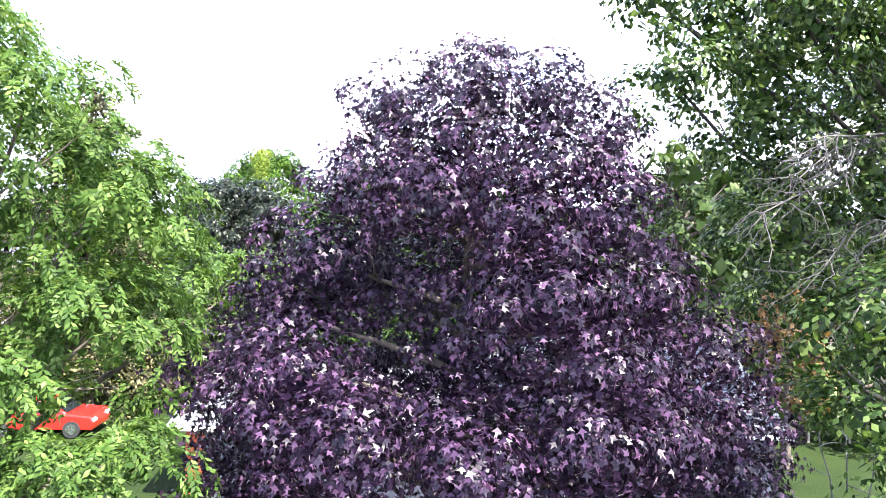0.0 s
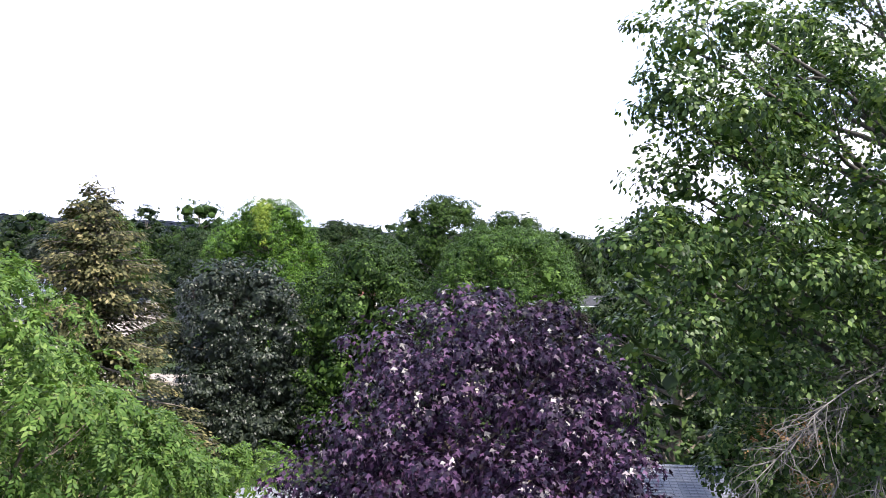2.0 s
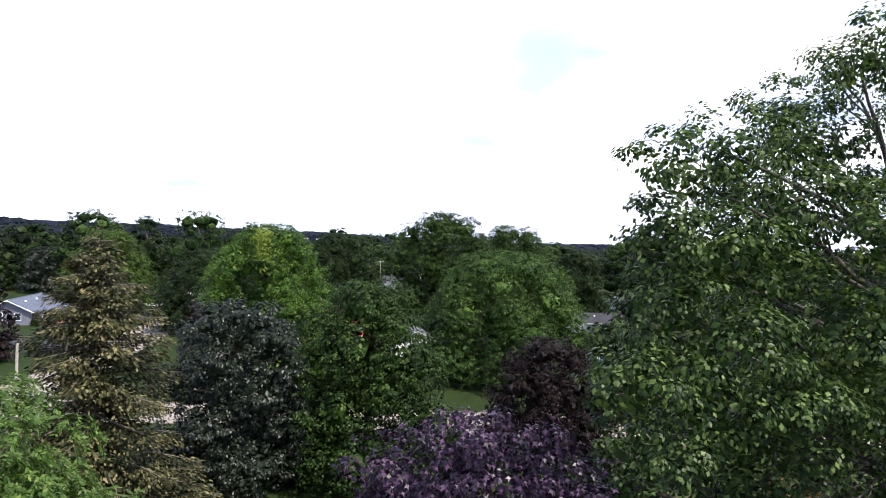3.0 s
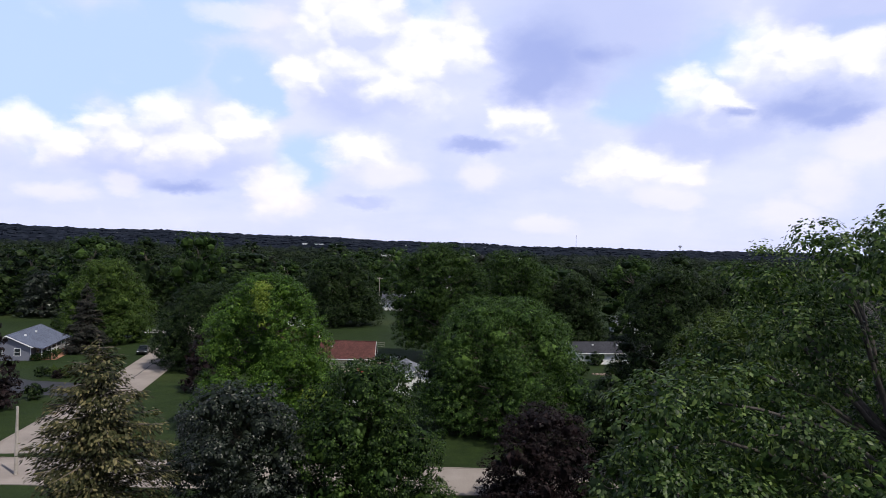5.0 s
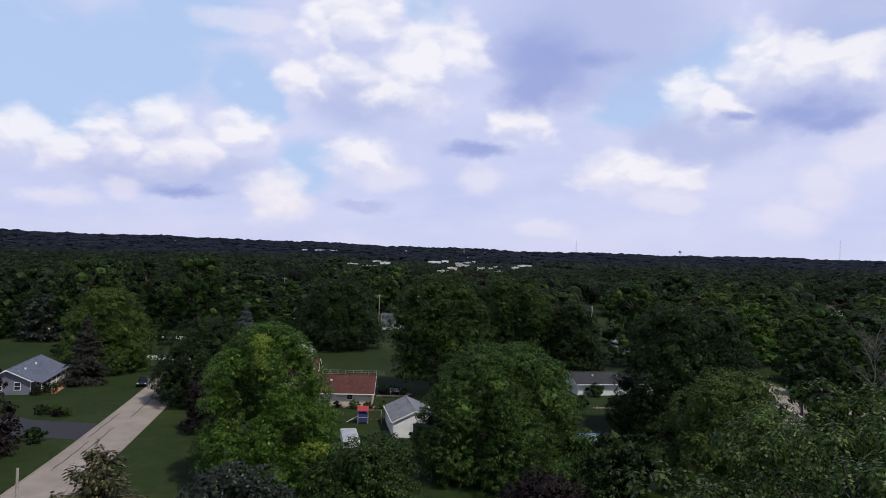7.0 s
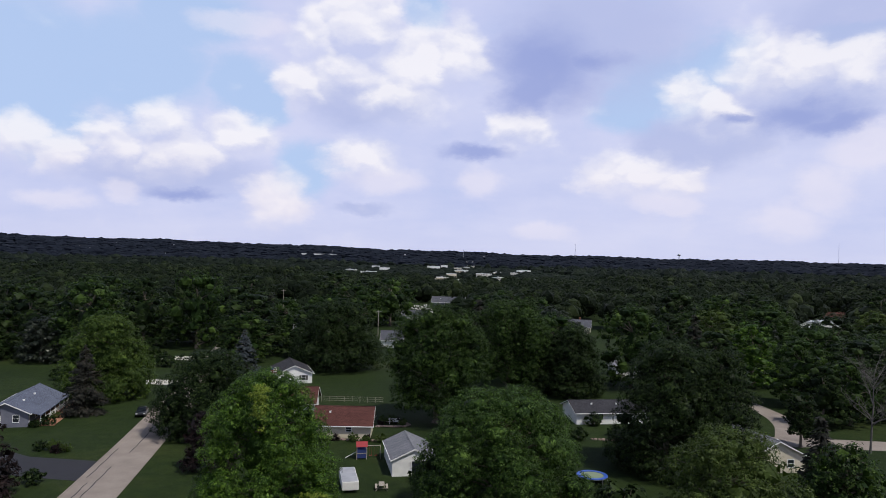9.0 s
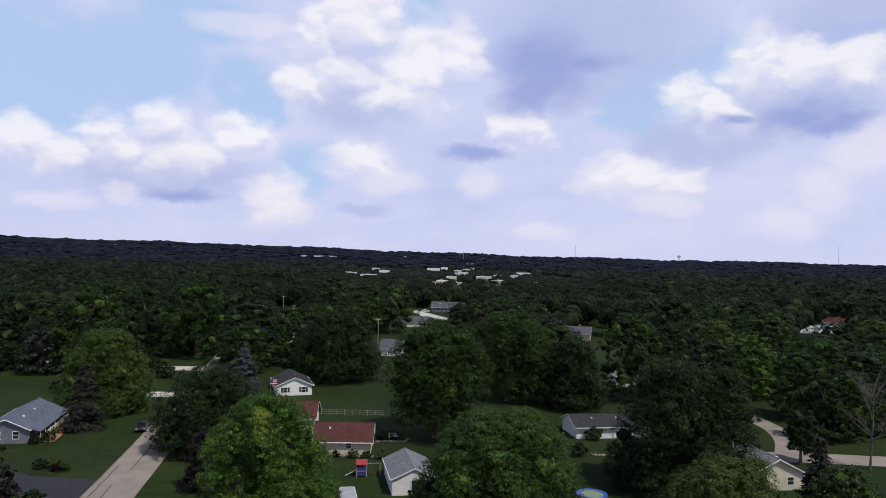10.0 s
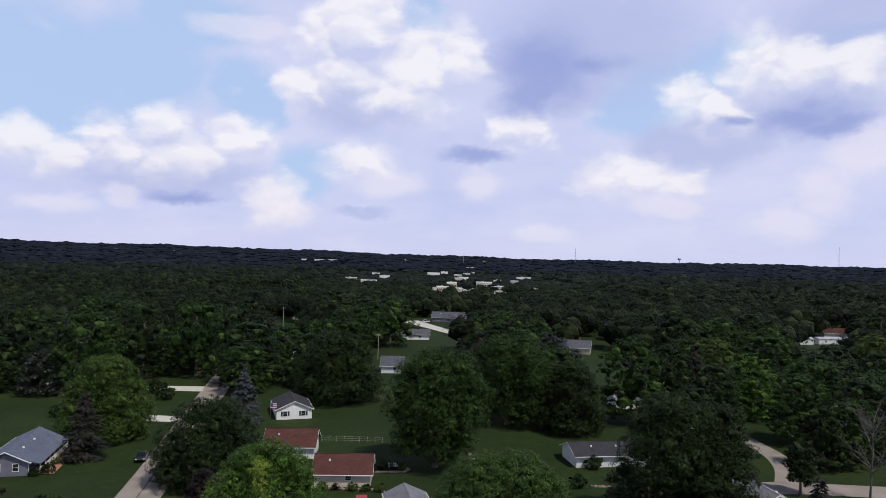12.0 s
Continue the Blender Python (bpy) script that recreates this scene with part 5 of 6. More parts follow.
def locust_tree(rg, lobes, fronds):
    """Feathery drooping fronds, each a row of paired leaflets."""
    pos, nrm, tip = scatter_crown(rg, lobes, fronds, 16, 0.46, 0.35, 0.08, 0.3, 0.35)
    n = len(pos)
    nrm, tip = unit(nrm), unit(tip)
    tip = unit(tip - nrm * np.sum(tip * nrm, 1, keepdims=True))
    side = np.cross(tip, nrm)
    length = rg.uniform(0.24, 0.44, n)
    P, Nn, T, S = [], [], [], []
    pairs = 7
    for k in range(pairs):
        f = (k + 0.6) / pairs
        at = pos + tip * (length * f)[:, None] + np.array([0, 0, -1.0]) * (length * f * f * 0.3)[:, None]
        for s in (-1, 1):
            P.append(at)
            Nn.append(nrm + rand_unit(n, rg) * 0.5)
            T.append(side * s + tip * 0.8 - np.array([0, 0, 0.3]) + rand_unit(n, rg) * 0.25)
            S.append(length * 0.34 * (1.1 - 0.5 * abs(f - 0.45)))
    a, b, c = crown_core(rg, lobes, 6000, 0.74)
    P.append(a), Nn.append(b), T.append(c), S.append(rg.uniform(0.12, 0.22, 6000))
    shape = RHOMB * np.array([0.66, 1.0])
    return leaf_mesh("crown", np.concatenate(P), np.concatenate(Nn), np.concatenate(T), np.concatenate(S), shape, LOCUST)


def locust(x, y, lobes, fronds, label, top):
    t = thing("locust_tree", pose(x, y, 0), label, "tree")
    tb = Tubes()
    tb.grow((0, 0, -0.3), (0, 0, top * 0.75), 0.26, 0.08, 0.04, 9)
    for l in lobes:
        lb = Tubes(6)
        p = lb.grow((0, 0, max(1.5, l[2] * 0.55)), l[:3], 0.09, 0.025, 0.1)
        for _ in range(3):
            lb.grow(p[4], np.array(l[:3]) + rand_unit(1, rng)[0] * np.array(l[3:6]) * 0.8, 0.025, 0.006, 0.12)
        put("limb", lb.mesh("limb", BARK), t)
    put("trunk", tb.mesh("trunk", BARK), t)
    put("crown", locust_tree(np.random.default_rng(5), lobes, fronds), t)
    return t


lobes = [(0, 0.3, 8.2, 3.2, 3.2, 3.2), (2.7, 0.0, 8.7, 1.5, 1.5, 1.2), (3.0, -0.6, 6.6, 1.5, 1.5, 1.2), (1.9, -0.8, 10.1, 1.3, 1.3, 1.1), (0.4, -1.3, 11.2, 1.6, 1.6, 1.2), (-1.9, -0.4, 11.2, 1.9, 1.9, 1.4), (-0.6, 1.2, 11.3, 1.7, 1.7, 1.2), (0.4, -2.8, 8.4, 1.6, 1.5, 1.3), (-1.8, -2.6, 9.6, 1.6, 1.6, 1.4), (1.6, -2.2, 6.4, 1.5, 1.4, 1.1), (-0.5, -3.0, 6.2, 1.6, 1.4, 1.2), (4.1, -2.2, 5.1, 1.1, 1.0, 0.6), (3.2, -2.7, 4.8, 1.2, 1.1, 0.7), (2.0, -2.8, 4.3, 1.2, 1.1, 0.8), (-3.0, 0.5, 8.5, 1.8, 1.8, 1.8), (3.6, 5.0, 6.9, 1.4, 1.4, 1.0), (2.2, 2.4, 7.2, 1.7, 1.7, 1.4), (-2.2, -2.2, 4.2, 1.4, 1.4, 1.0), (0.6, -3.2, 4.2, 1.3, 1.1, 0.8), (-1.0, -3.4, 4.0, 1.3, 1.1, 0.9), (3.6, -1.8, 4.2, 1.2, 1.1, 0.8), (2.8, -3.4, 3.6, 1.2, 1.0, 0.8), (1.2, -3.8, 3.3, 1.2, 1.0, 0.8)]
locust(-8.6, 11.8, lobes, 9200, "bright green locust tree with feathery drooping fronds", 12.7)

# tall oak with dead lower boughs
rg = np.random.default_rng(21)
OK = (12.2, 17.6)
lobes = [(x + 0.7, y + 1.6, z, a, b, c) for x, y, z, a, b, c in make_lobes(rg, "round", 5.6, 10.2, 20.8, 38, 0.24)][:-1] + [(1.0, 2.3, 13.5, 2.4, 2.4, 4.6)]
# outer boughs towards the maple
lobes += [(-4.9, -4.4, 5.6, 0.9, 0.9, 0.7), (-5.2, -4.6, 6.4, 0.8, 0.8, 0.7), (-4.3, -4.6, 7.0, 0.9, 0.9, 0.7), (-3.5, -4.4, 9.0, 0.9, 0.9, 0.7), (-7.6, -4.0, 16.5, 1.15, 1.15, 1.0), (-6.4, -3.8, 16.9, 1.1, 1.1, 0.9), (-8.0, -4.2, 15.4, 0.9, 0.9, 0.8), (-6.6, -4.2, 15.0, 1.2, 1.2, 1.0), (-6.8, -4.6, 13.4, 1.1, 1.1, 0.9), (-5.5, -4.6, 12.2, 1.2, 1.2, 1.0), (-5.8, -3.6, 10.6, 1.2, 1.2, 1.0), (-5.4, -3.4, 8.8, 1.2, 1.2, 1.0), (-4.2, -2.2, 7.2, 1.4, 1.4, 1.1)]
lobes += [(-0.3, -4.7, 7.2, 1.2, 1.2, 0.9), (0.7, -5.1, 5.2, 1.2, 1.2, 0.9), (-2.2, -3.0, 19.4, 1.3, 1.3, 1.1), (-0.6, -2.2, 20.4, 1.4, 1.4, 1.2), (1.2, -2.6, 19.6, 1.6, 1.6, 1.3), (-3.4, -4.2, 15.4, 1.3, 1.3, 1.0), (0.4, -3.2, 16.6, 1.7, 1.7, 1.3), (-1.0, -3.6, 13.2, 1.5, 1.5, 1.2), (-3.6, -5.6, 12.4, 1.1, 1.1, 0.9), (-2.6, -5.8, 10.6, 1.1, 1.1, 0.9)]
# a low leafy bough close by
lobes += [(-6.1, -7.8, 7.4, 0.8, 0.7, 0.55), (-5.4, -7.6, 6.6, 0.9, 0.8, 0.6), (-6.0, -7.7, 5.9, 0.8, 0.8, 0.55), (-5.0, -7.4, 7.6, 0.8, 0.8, 0.6), (-5.2, -7.4, 5.0, 0.8, 0.8, 0.5)]
# the dense lower left of the crown
lobes += [(-7.9, -4.4, 11.3, 1.0, 1.0, 0.8), (-8.3, -4.6, 12.6, 1.0, 1.0, 0.8), (-7.0, -4.4, 12.4, 1.2, 1.2, 1.0), (-7.6, -4.0, 14.0, 1.1, 1.1, 0.9), (-5.7, -3.1, 11.5, 1.8, 1.8, 1.5), (-3.6, -3.4, 13.6, 2.2, 2.0, 1.9), (-3.2, -3.4, 9.8, 1.9, 1.8, 1.6), (-1.0, -3.0, 10.6, 2.2, 2.0, 2.0), (-4.6, -2.6, 15.6, 1.8, 1.8, 1.5)]
lobes = [(x, y, z + 0.1 * max(0.0, z - 10.0), a, b, c) for x, y, z, a, b, c in lobes]
oak = plant_tree("oak_tree", tree_mesh(rg, "round", 6.6, 8.0, 20.6, 112000, 0.125, RHOMB, OAK, bark=BARK_DARK, lobes=lobes, clump=0.46, per_clump=64, droop=0.3, trunk_r=0.27, inner=0.16, core=0.16, wide=1.6, reach=0.72, loose=0.45, twigs=1), *OK, "tall oak with light green leaves and dead lower boughs")
for ex, ey, ez, sz in ((-6.6, -5.4, 9.0, 10.6), (-6.1, -5.6, 9.6, 11.2), (-5.3, -5.2, 8.2, 9.8), (-4.5, -5.5, 8.9, 10.4), (-4.3, -4.8, 7.6, 9.0), (-5.8, -5.8, 10.3, 11.4)):
    tb = Tubes(4)
    p = tb.grow((-0.6, -0.6, sz), (ex, ey, ez), 0.045, 0.010, 0.08, 11, -0.1, rg)
    for i in range(3, 11):
        for _ in range(4):
            d = np.array([rg.normal(-0.5, 0.5), rg.normal(-0.3, 0.5), rg.uniform(-1.0, 0.1)])
            q = tb.grow(p[i], p[i] + d * rg.uniform(0.5, 1.2), 0.010, 0.004, 0.2, 6, 0, rg)
            for j in (2, 3, 4):
                tb.grow(q[j], q[j] + np.array([rg.normal(-0.15, 0.25), rg.normal(0, 0.25), -rg.uniform(0.15, 0.5)]), 0.006, 0.003, 0.25, 4, 0, rg)
    put("dead_bough", tb.mesh("dead_bough", BARK_GREY), oak, "bare grey dead bough with fine twigs")
t = thing("dead_sapling", pose(11.0, 19.4, 0), "bare grey sapling stems beside the oak", "dead tree")
for k in range(4):
    tb = Tubes(5)
    s = np.array([rg.normal(0, 0.6), rg.normal(0, 0.6) - 0.8, 0])
    p = tb.grow(s, s + np.array([rg.normal(0, 0.7), rg.normal(-0.3, 0.5), rg.uniform(4, 6.5)]), 0.03, 0.008, 0.12, 8, 0, rg)
    for i in range(2, 8):
        tb.grow(p[i], p[i] + np.array([rg.normal(0, 0.7), rg.normal(0, 0.7), rg.uniform(-0.3, 0.5)]), 0.016, 0.004, 0.2, 5, 0, rg)
    put("stem", tb.mesh("stem", BARK_GREY), t)
plant_tree("brown_shrub", tree_mesh(rg, "round", 1.8, 2.0, 6.9, 5000, 0.13, RHOMB, BROWN, clump=0.3), 13.4, 26.5, "small tree with brown withered leaves")

# ---- trees along the street ----
rg = np.random.default_rng(31)
plant_tree("spruce_tree", conifer_mesh(rg, 6.4, 15.7, 0.3, 64000, 0.25, RUSTY, 0.3, 0.24, 0.62), -17.3, 34.0, "tall thinning spruce with yellow-brown needles")
plant_tree("dusky_maple", tree_mesh(rg, "dome", 5.6, 0.6, 11.5, 52000, 0.17, RHOMB, DUSKY, clump=0.42, per_clump=32, core=0.12, wide=2.6, reach=0.82, heart=0.5, twigs=1), -13.2, 44.0, "round maple with dusky purple-green leaves")
plant_tree("green_maple", tree_mesh(rg, "dome", 6.2, 0.4, 13.0, 62000, 0.17, RHOMB, GREEN, clump=0.42, per_clump=32, core=0.12, wide=2.6, reach=0.82, heart=0.5, twigs=1), -5.0, 46.5, "round maple with deep green leaves")
plant_tree("maroon_tree", tree_mesh(rg, "dome", 5.0, 0.1, 8.6, 26000, 0.18, RHOMB, MAROON, clump=0.42, core=0.1, wide=2.6, reach=0.74, heart=0.5, twigs=1), 8.2, 54.0, "small round tree with dark maroon leaves")
plant_tree("maroon_tree", tree_mesh(rg, "dome", 5.2, 0.3, 10.9, 9000, 0.32, RHOMB, MAROON, clump=0.5), -57.0, 83.5, "round tree with dark maroon leaves beside a driveway")
plant_tree("olive_tree", tree_mesh(rg, "dome", 7.4, 1.0, 15.8, 60000, 0.21, SPRAY, OLIVE, clump=0.55, twigs=1, heart=0.5, core=0.04), 26.3, 61.5, "broad tree with yellowish green leaves")
plant_tree("green_tree", tree_mesh(rg, "dome", 5.5, 0.5, 11.2, 11000, 0.33, RHOMB, GREEN), 44.5, 75.0, "round green tree beside the lawn")
plant_tree("green_tree", tree_mesh(rg, "dome", 4.8, 0.4, 9.0, 9000, 0.32, RHOMB, DEEP), 17.5, 66.0, "low deep green tree by the street")
behind = tree_mesh(rg, "dome", 5.0, 0.4, 11.8, 8000, 0.28, RHOMB, FRESH, clump=0.45)
for x, y, s, a in ((13.0, 38.0, 1.18, 0), (20.5, 41.0, 1.1, 80), (28.0, 38.0, 1.05, 190), (19.0, 31.5, 0.8, 250)):
    plant_tree("green_tree", behind, x, y, "green tree standing behind the oak", "tree", "trees behind the oak", s, a)

rg = np.random.default_rng(41)
lime = tree_mesh(rg, "dome", 7.9, 1.0, 17.3, 120000, 0.185, SPRAY, LIME, clump=0.5, per_clump=30, twigs=1, core=0.08, wide=2.4, reach=0.84, heart=0.5, lobes=make_lobes(rg, "dome", 7.9, 1.0, 17.3, 44, 0.27) + [(7.2, -3.0, 4.6, 1.9, 1.7, 1.4), (6.6, -3.6, 6.6, 1.8, 1.6, 1.4), (5.6, -3.8, 8.6, 1.7, 1.6, 1.3), (5.0, -5.0, 4.2, 1.8, 1.6, 1.3), (7.6, -2.4, 2.8, 1.6, 1.5, 1.2)])
ytree = plant_tree("lime_green_maple", lime, -19.4, 76.5, "large maple with bright yellow-green leaves and a yellow patch")
pos, nrm, tip = scatter_crown(rg, [(0.4, -4.7, 16.0, 0.9, 0.8, 0.9), (0.7, -5.6, 14.6, 0.7, 0.7, 0.9), (1.2, -6.3, 13.0, 0.4, 0.5, 0.6), (6.4, -5.0, 5.0, 1.6, 1.0, 0.9)], 2200, 16, 0.4)
put("yellow_foliage", leaf_mesh("yellow_foliage", pos, nrm, tip, 0.22 * rg.uniform(0.7, 1.2, len(pos)), RHOMB, YELLOW), ytree, "clump of yellowing leaves")
plant_tree("ash_tree", tree_mesh(rg, "dome", 10.4, 0.4, 15.0, 130000, 0.185, SPRAY, ASH, clump=0.46, per_clump=28, twigs=1, core=0.08, wide=2.4, reach=0.84, heart=0.5, lobes=make_lobes(rg, "dome", 10.4, 0.4, 15.0, 52, 0.25)), 7.6, 82.0, "broad dense green tree between the yards")
plant_tree("shade_tree", tree_mesh(rg, "round", 9.6, 2.5, 21.6, 76000, 0.25, SPRAY, GREEN, clump=0.66, per_clump=30, twigs=1, heart=0.45, core=0.05, count=32), -0.6, 128.0, "large green shade tree on the lawn")
plant_tree("shade_tree", tree_mesh(rg, "round", 10.2, 1.5, 20.8, 52000, 0.3, SPRAY, GREEN, clump=0.75, twigs=1, heart=0.45, core=0.05), 16.0, 163.0, "large green shade tree behind the lawn")
plant_tree("street_tree", tree_mesh(rg, "dome", 9.4, 0.2, 13.7, 76000, 0.22, SPRAY, DEEP, clump=0.6, per_clump=28, twigs=1, core=0.08, wide=2.4, reach=0.86, heart=0.5, count=32), -38.9, 117.0, "dark green tree overhanging the road")
plant_tree("plum_tree", tree_mesh(rg, "dome", 3.6, 0.3, 8.0, 7000, 0.3, RHOMB, MAROON), -32.5, 97.0, "dark maroon tree beside the road")
plant_tree("spruce_tree", conifer_mesh(rg, 4.9, 12.6, 0.3, 14000, 0.42, SPRUCE, 0.3, 0.2), -65.8, 128.0, "dark brownish spruce on the lawn")
plant_tree("willow_tree", tree_mesh(rg, "dome", 9.0, 0.8, 16.6, 44000, 0.29, SPRAY, WILLOW, droop=1.4, clump=0.75, twigs=1, heart=0.5, core=0.05), -69.0, 143.0, "drooping tree with light green crown")
plant_tree("blue_spruce", conifer_mesh(rg, 4.7, 12.8, 0.5, 10000, 0.5, BLUE_SPRUCE, 0.2, 0.15), -45.0, 159.0, "blue spruce with silvery needles")
plant_tree("shade_tree", tree_mesh(rg, "dome", 11.8, 1.2, 18.0, 62000, 0.29, SPRAY, DEEP, clump=0.75, twigs=1, heart=0.5, core=0.05, count=32), -27.5, 186.0, "broad deep green tree behind a white cottage")
plant_tree("round_tree", tree_mesh(rg, "dome", 7.6, 0.6, 15.6, 36000, 0.29, SPRAY, DEEP, clump=0.65, twigs=1, heart=0.5, core=0.05), 30.0, 157.0, "round dark tree on the lawn")
plant_tree("mixed_tree", tree_mesh(rg, "dome", 8.6, 0.4, 19.2, 74000, 0.23, SPRAY, DEEP, clump=0.62, twigs=1, heart=0.5, core=0.05, count=32), 33.6, 101.5, "large dark green tree beside the lawn")
plant_tree("mixed_tree", tree_mesh(rg, "dome", 7.0, 0.4, 17.8, 46000, 0.24, SPRAY, DEEP, clump=0.6, twigs=1, heart=0.5, core=0.05), 41.2, 102.0, "large dark green tree beside the street")
plant_tree("small_tree", tree_mesh(rg, "round", 2.7, 2.0, 8.8, 5000, 0.3, RHOMB, DEEP, clump=0.4), 61.5, 117.0, "small green tree on a thin trunk")
t = thing("dead_tree", pose(71.5, 114.0, 0) @ Matrix.Scale(1.3, 4), "bare grey dead tree with fine branches", "dead tree")
bare = Tubes(5)
bare.grow((0, 0, -0.2), (0.4, 0, 10.5), 0.16, 0.03, 0.05, 9, 0, rg)
put("trunk", bare.mesh("trunk", BARK_GREY), t)
for k in range(26):
    bare = Tubes(4)
    z = rg.uniform(3, 10)
    a = rg.uniform(0, 6.28)
    ln = rg.uniform(1.5, 3.6)
    p = bare.grow((0.03 * z, 0, z), (math.cos(a) * ln, math.sin(a) * ln, z + rg.uniform(1.0, 3.4)), 0.06, 0.015, 0.1, 7, 0, rg)
    for i in (3, 4, 5, 6):
        for _ in range(2):
            bare.grow(p[i], p[i] + np.array([rg.normal(0, 0.6), rg.normal(0, 0.6), rg.uniform(0.2, 1.3)]), 0.025, 0.008, 0.15, 5, 0, rg)
    put("branch", bare.mesh("branch", BARK_GREY), t)

# ---- shrubs ----
rg = np.random.default_rng(51)
shrub_a = tree_mesh(rg, "round", 1.5, 0.2, 2.2, 1000, 0.24, RHOMB, DEEP, clump=0.25, trunk_r=0.05, twigs=0)
shrub_b = tree_mesh(rg, "round", 0.9, 0.1, 1.2, 900, 0.14, RHOMB, OLIVE, clump=0.2, trunk_r=0.04, twigs=0)
shrub_c = tree_mesh(rg, "round", 0.7, 0.1, 0.9, 700, 0.14, RHOMB, MAROON, clump=0.2, trunk_r=0.03, twigs=0)
for x, y, s in ((29.0, 129.2, 1.1), (31.0, 121.5, 0.8), (34.0, 122.5, 0.8), (37.5, 123.0, 0.9), (-67.4, 119.0, 0.8), (-68.6, 117.2, 0.6), (-52.4, 89.0, 0.9), (-2.8, 94.4, 0.8), (-1.4, 93.6, 1.0), (-78, 190, 1.8), (-72, 182, 1.6), (-88, 160, 1.3), (-60, 104, 0.7), (24, 118, 1.0)):
    plant_tree("shrub", shrub_a, x, y, "clipped dark green shrub", "shrub", "garden shrubs", s, rng.uniform(0, 360))
for x, y, s in ((-58, 104.2, 1.2), (-56, 103.6, 1.0), (-8.6, 127, 1.0), (-10.2, 126.6, 1.0), (-19, 113.8, 1.0), (-14, 113.6, 1.0), (-68.9, 124, 0.9), (-9.5, 113.5, 1.0), (-6.6, 125.4, 0.9), (-12, 113.3, 0.8)):
    plant_tree("shrub", shrub_b, x, y, "low olive green garden shrub", "shrub", "garden shrubs", s, rng.uniform(0, 360))
for x, y, s in ((-57, 103.0, 1.2), (-17, 113.9, 1.0), (-11.8, 113.9, 1.0), (-7.4, 126.8, 1.0), (-10.6, 124.6, 0.9), (-69.6, 122, 1.0)):
    plant_tree("shrub", shrub_c, x, y, "low reddish garden shrub", "shrub", "garden shrubs", s, rng.uniform(0, 360))

# ---- the wooded town behind ----
rg = np.random.default_rng(61)
SPECS = (("dome", 7.0, 17.0, DEEP, "deep green shade tree among houses"), ("round", 6.2, 15.5, GREEN, "green shade tree among houses"), ("spread", 8.0, 16.0, GREEN, "broad green shade tree among houses"), ("dome", 6.0, 18.0, DEEP, "tall deep green tree among houses"), ("round", 6.0, 14.5, OLIVE, "olive green tree among houses"), ("dome", 5.5, 13.0, DUSKY, "dark dusky tree among houses"), ("dome", 5.5, 15.5, LIME, "lighter green tree among houses"))
NEAR_KINDS, FAR_KINDS = [], []
for shape, r, top, mat, label in SPECS:
    NEAR_KINDS.append((tree_mesh(rg, shape, r, 0.8, top, 8000, 0.38, SPRAY, mat, clump=0.62, per_clump=24, twigs=0, core=0.03, wide=1.8, reach=0.86, heart=0.56, count=30), label, r))
    FAR_KINDS.append((tree_mesh(rg, shape, r, 0.8, top, 4000, 0.5, SPRAY, mat, clump=0.75, per_clump=16, twigs=0, core=0.03, wide=1.8, heart=0.58, count=28), label, r))
NEAR_KINDS.append((conifer_mesh(rg, 3.6, 16.0, 0.8, 2600, 0.95, SPRUCE, 0.25, 0.2, boughs=False), "dark spruce among houses", 3.6))
FAR_KINDS.append(NEAR_KINDS[-1])

CLEAR = [(-118, -62, 80, 186), (-30, 14, 84, 178), (14, 46, 84, 140), (-22, -11, 178, 262), (-66, -44, 255, 300), (-92, -66, 325, 395), (-22, 24, 345, 446), (42, 75, 205, 302), (-88, -58, 186, 212), (172, 232, 330, 362), (50, 90, 100, 142), (-20, 8, 300, 345), (-20, -6, 262, 320), (-48, -22, 138, 186), (-11, 9, 212, 306)]


def road_x(y):
    return np.interp(y, [p[1] for p in ROAD], [p[0] for p in ROAD])


def open_ground(x, y, r):
    if any(a - r * 0.5 < x < b + r * 0.5 and c - r * 0.5 < y < d + r * 0.5 for a, b, c, d in CLEAR):
        return False
    if 0.52 < x / y < 0.60 and 225 < y < 372:      # the gap before the mobile homes
        return False
    if abs(x - road_x(y)) < 4 + r * 0.6 and y < 232:
        return False
    return True


spots = [(-27.5, 186, 11), (30, 157, 7.6), (-0.6, 128, 9), (16, 163, 10), (-45, 159, 4), (-69, 143, 8), (-36, 169, 8), (51, 187, 6), (55, 293, 8)]
# x, y, kind, crown radius, height
LEFT_ROWS = [(-95.3, 188, 1, 9.6, 22.4), (-115.6, 195, 0, 9.5, 19.0), (-133, 197, 0, 9.5, 19.0), (-106, 184, 5, 6.0, 12.0), (-122, 185, 0, 7.0, 12.5), (-92, 215, 3, 8.0, 22.0), (-76.7, 218, 2, 10.0, 24.0), (-56.5, 207, 0, 11.5, 19.0), (-104, 205, 7, 3.8, 17.0), (-138, 188, 1, 8.0, 15.0), (-50, 226, 1, 7.0, 16.0)]
MIDDLE_ROWS = [(-35.5, 322, 0, 11.5, 20.5), (-51, 332, 3, 12.0, 23.0), (-22, 303, 2, 12.0, 21.5), (-36, 262, 0, 9.0, 15.0), (17, 300, 2, 8.0, 15.0), (20, 330, 0, 7.0, 15.0), (18, 262, 1, 6.5, 14.0), (10, 196, 0, 7.0, 14.0), (27, 240, 1, 8.0, 15.0), (-3, 198, 5, 4.0, 8.0)]
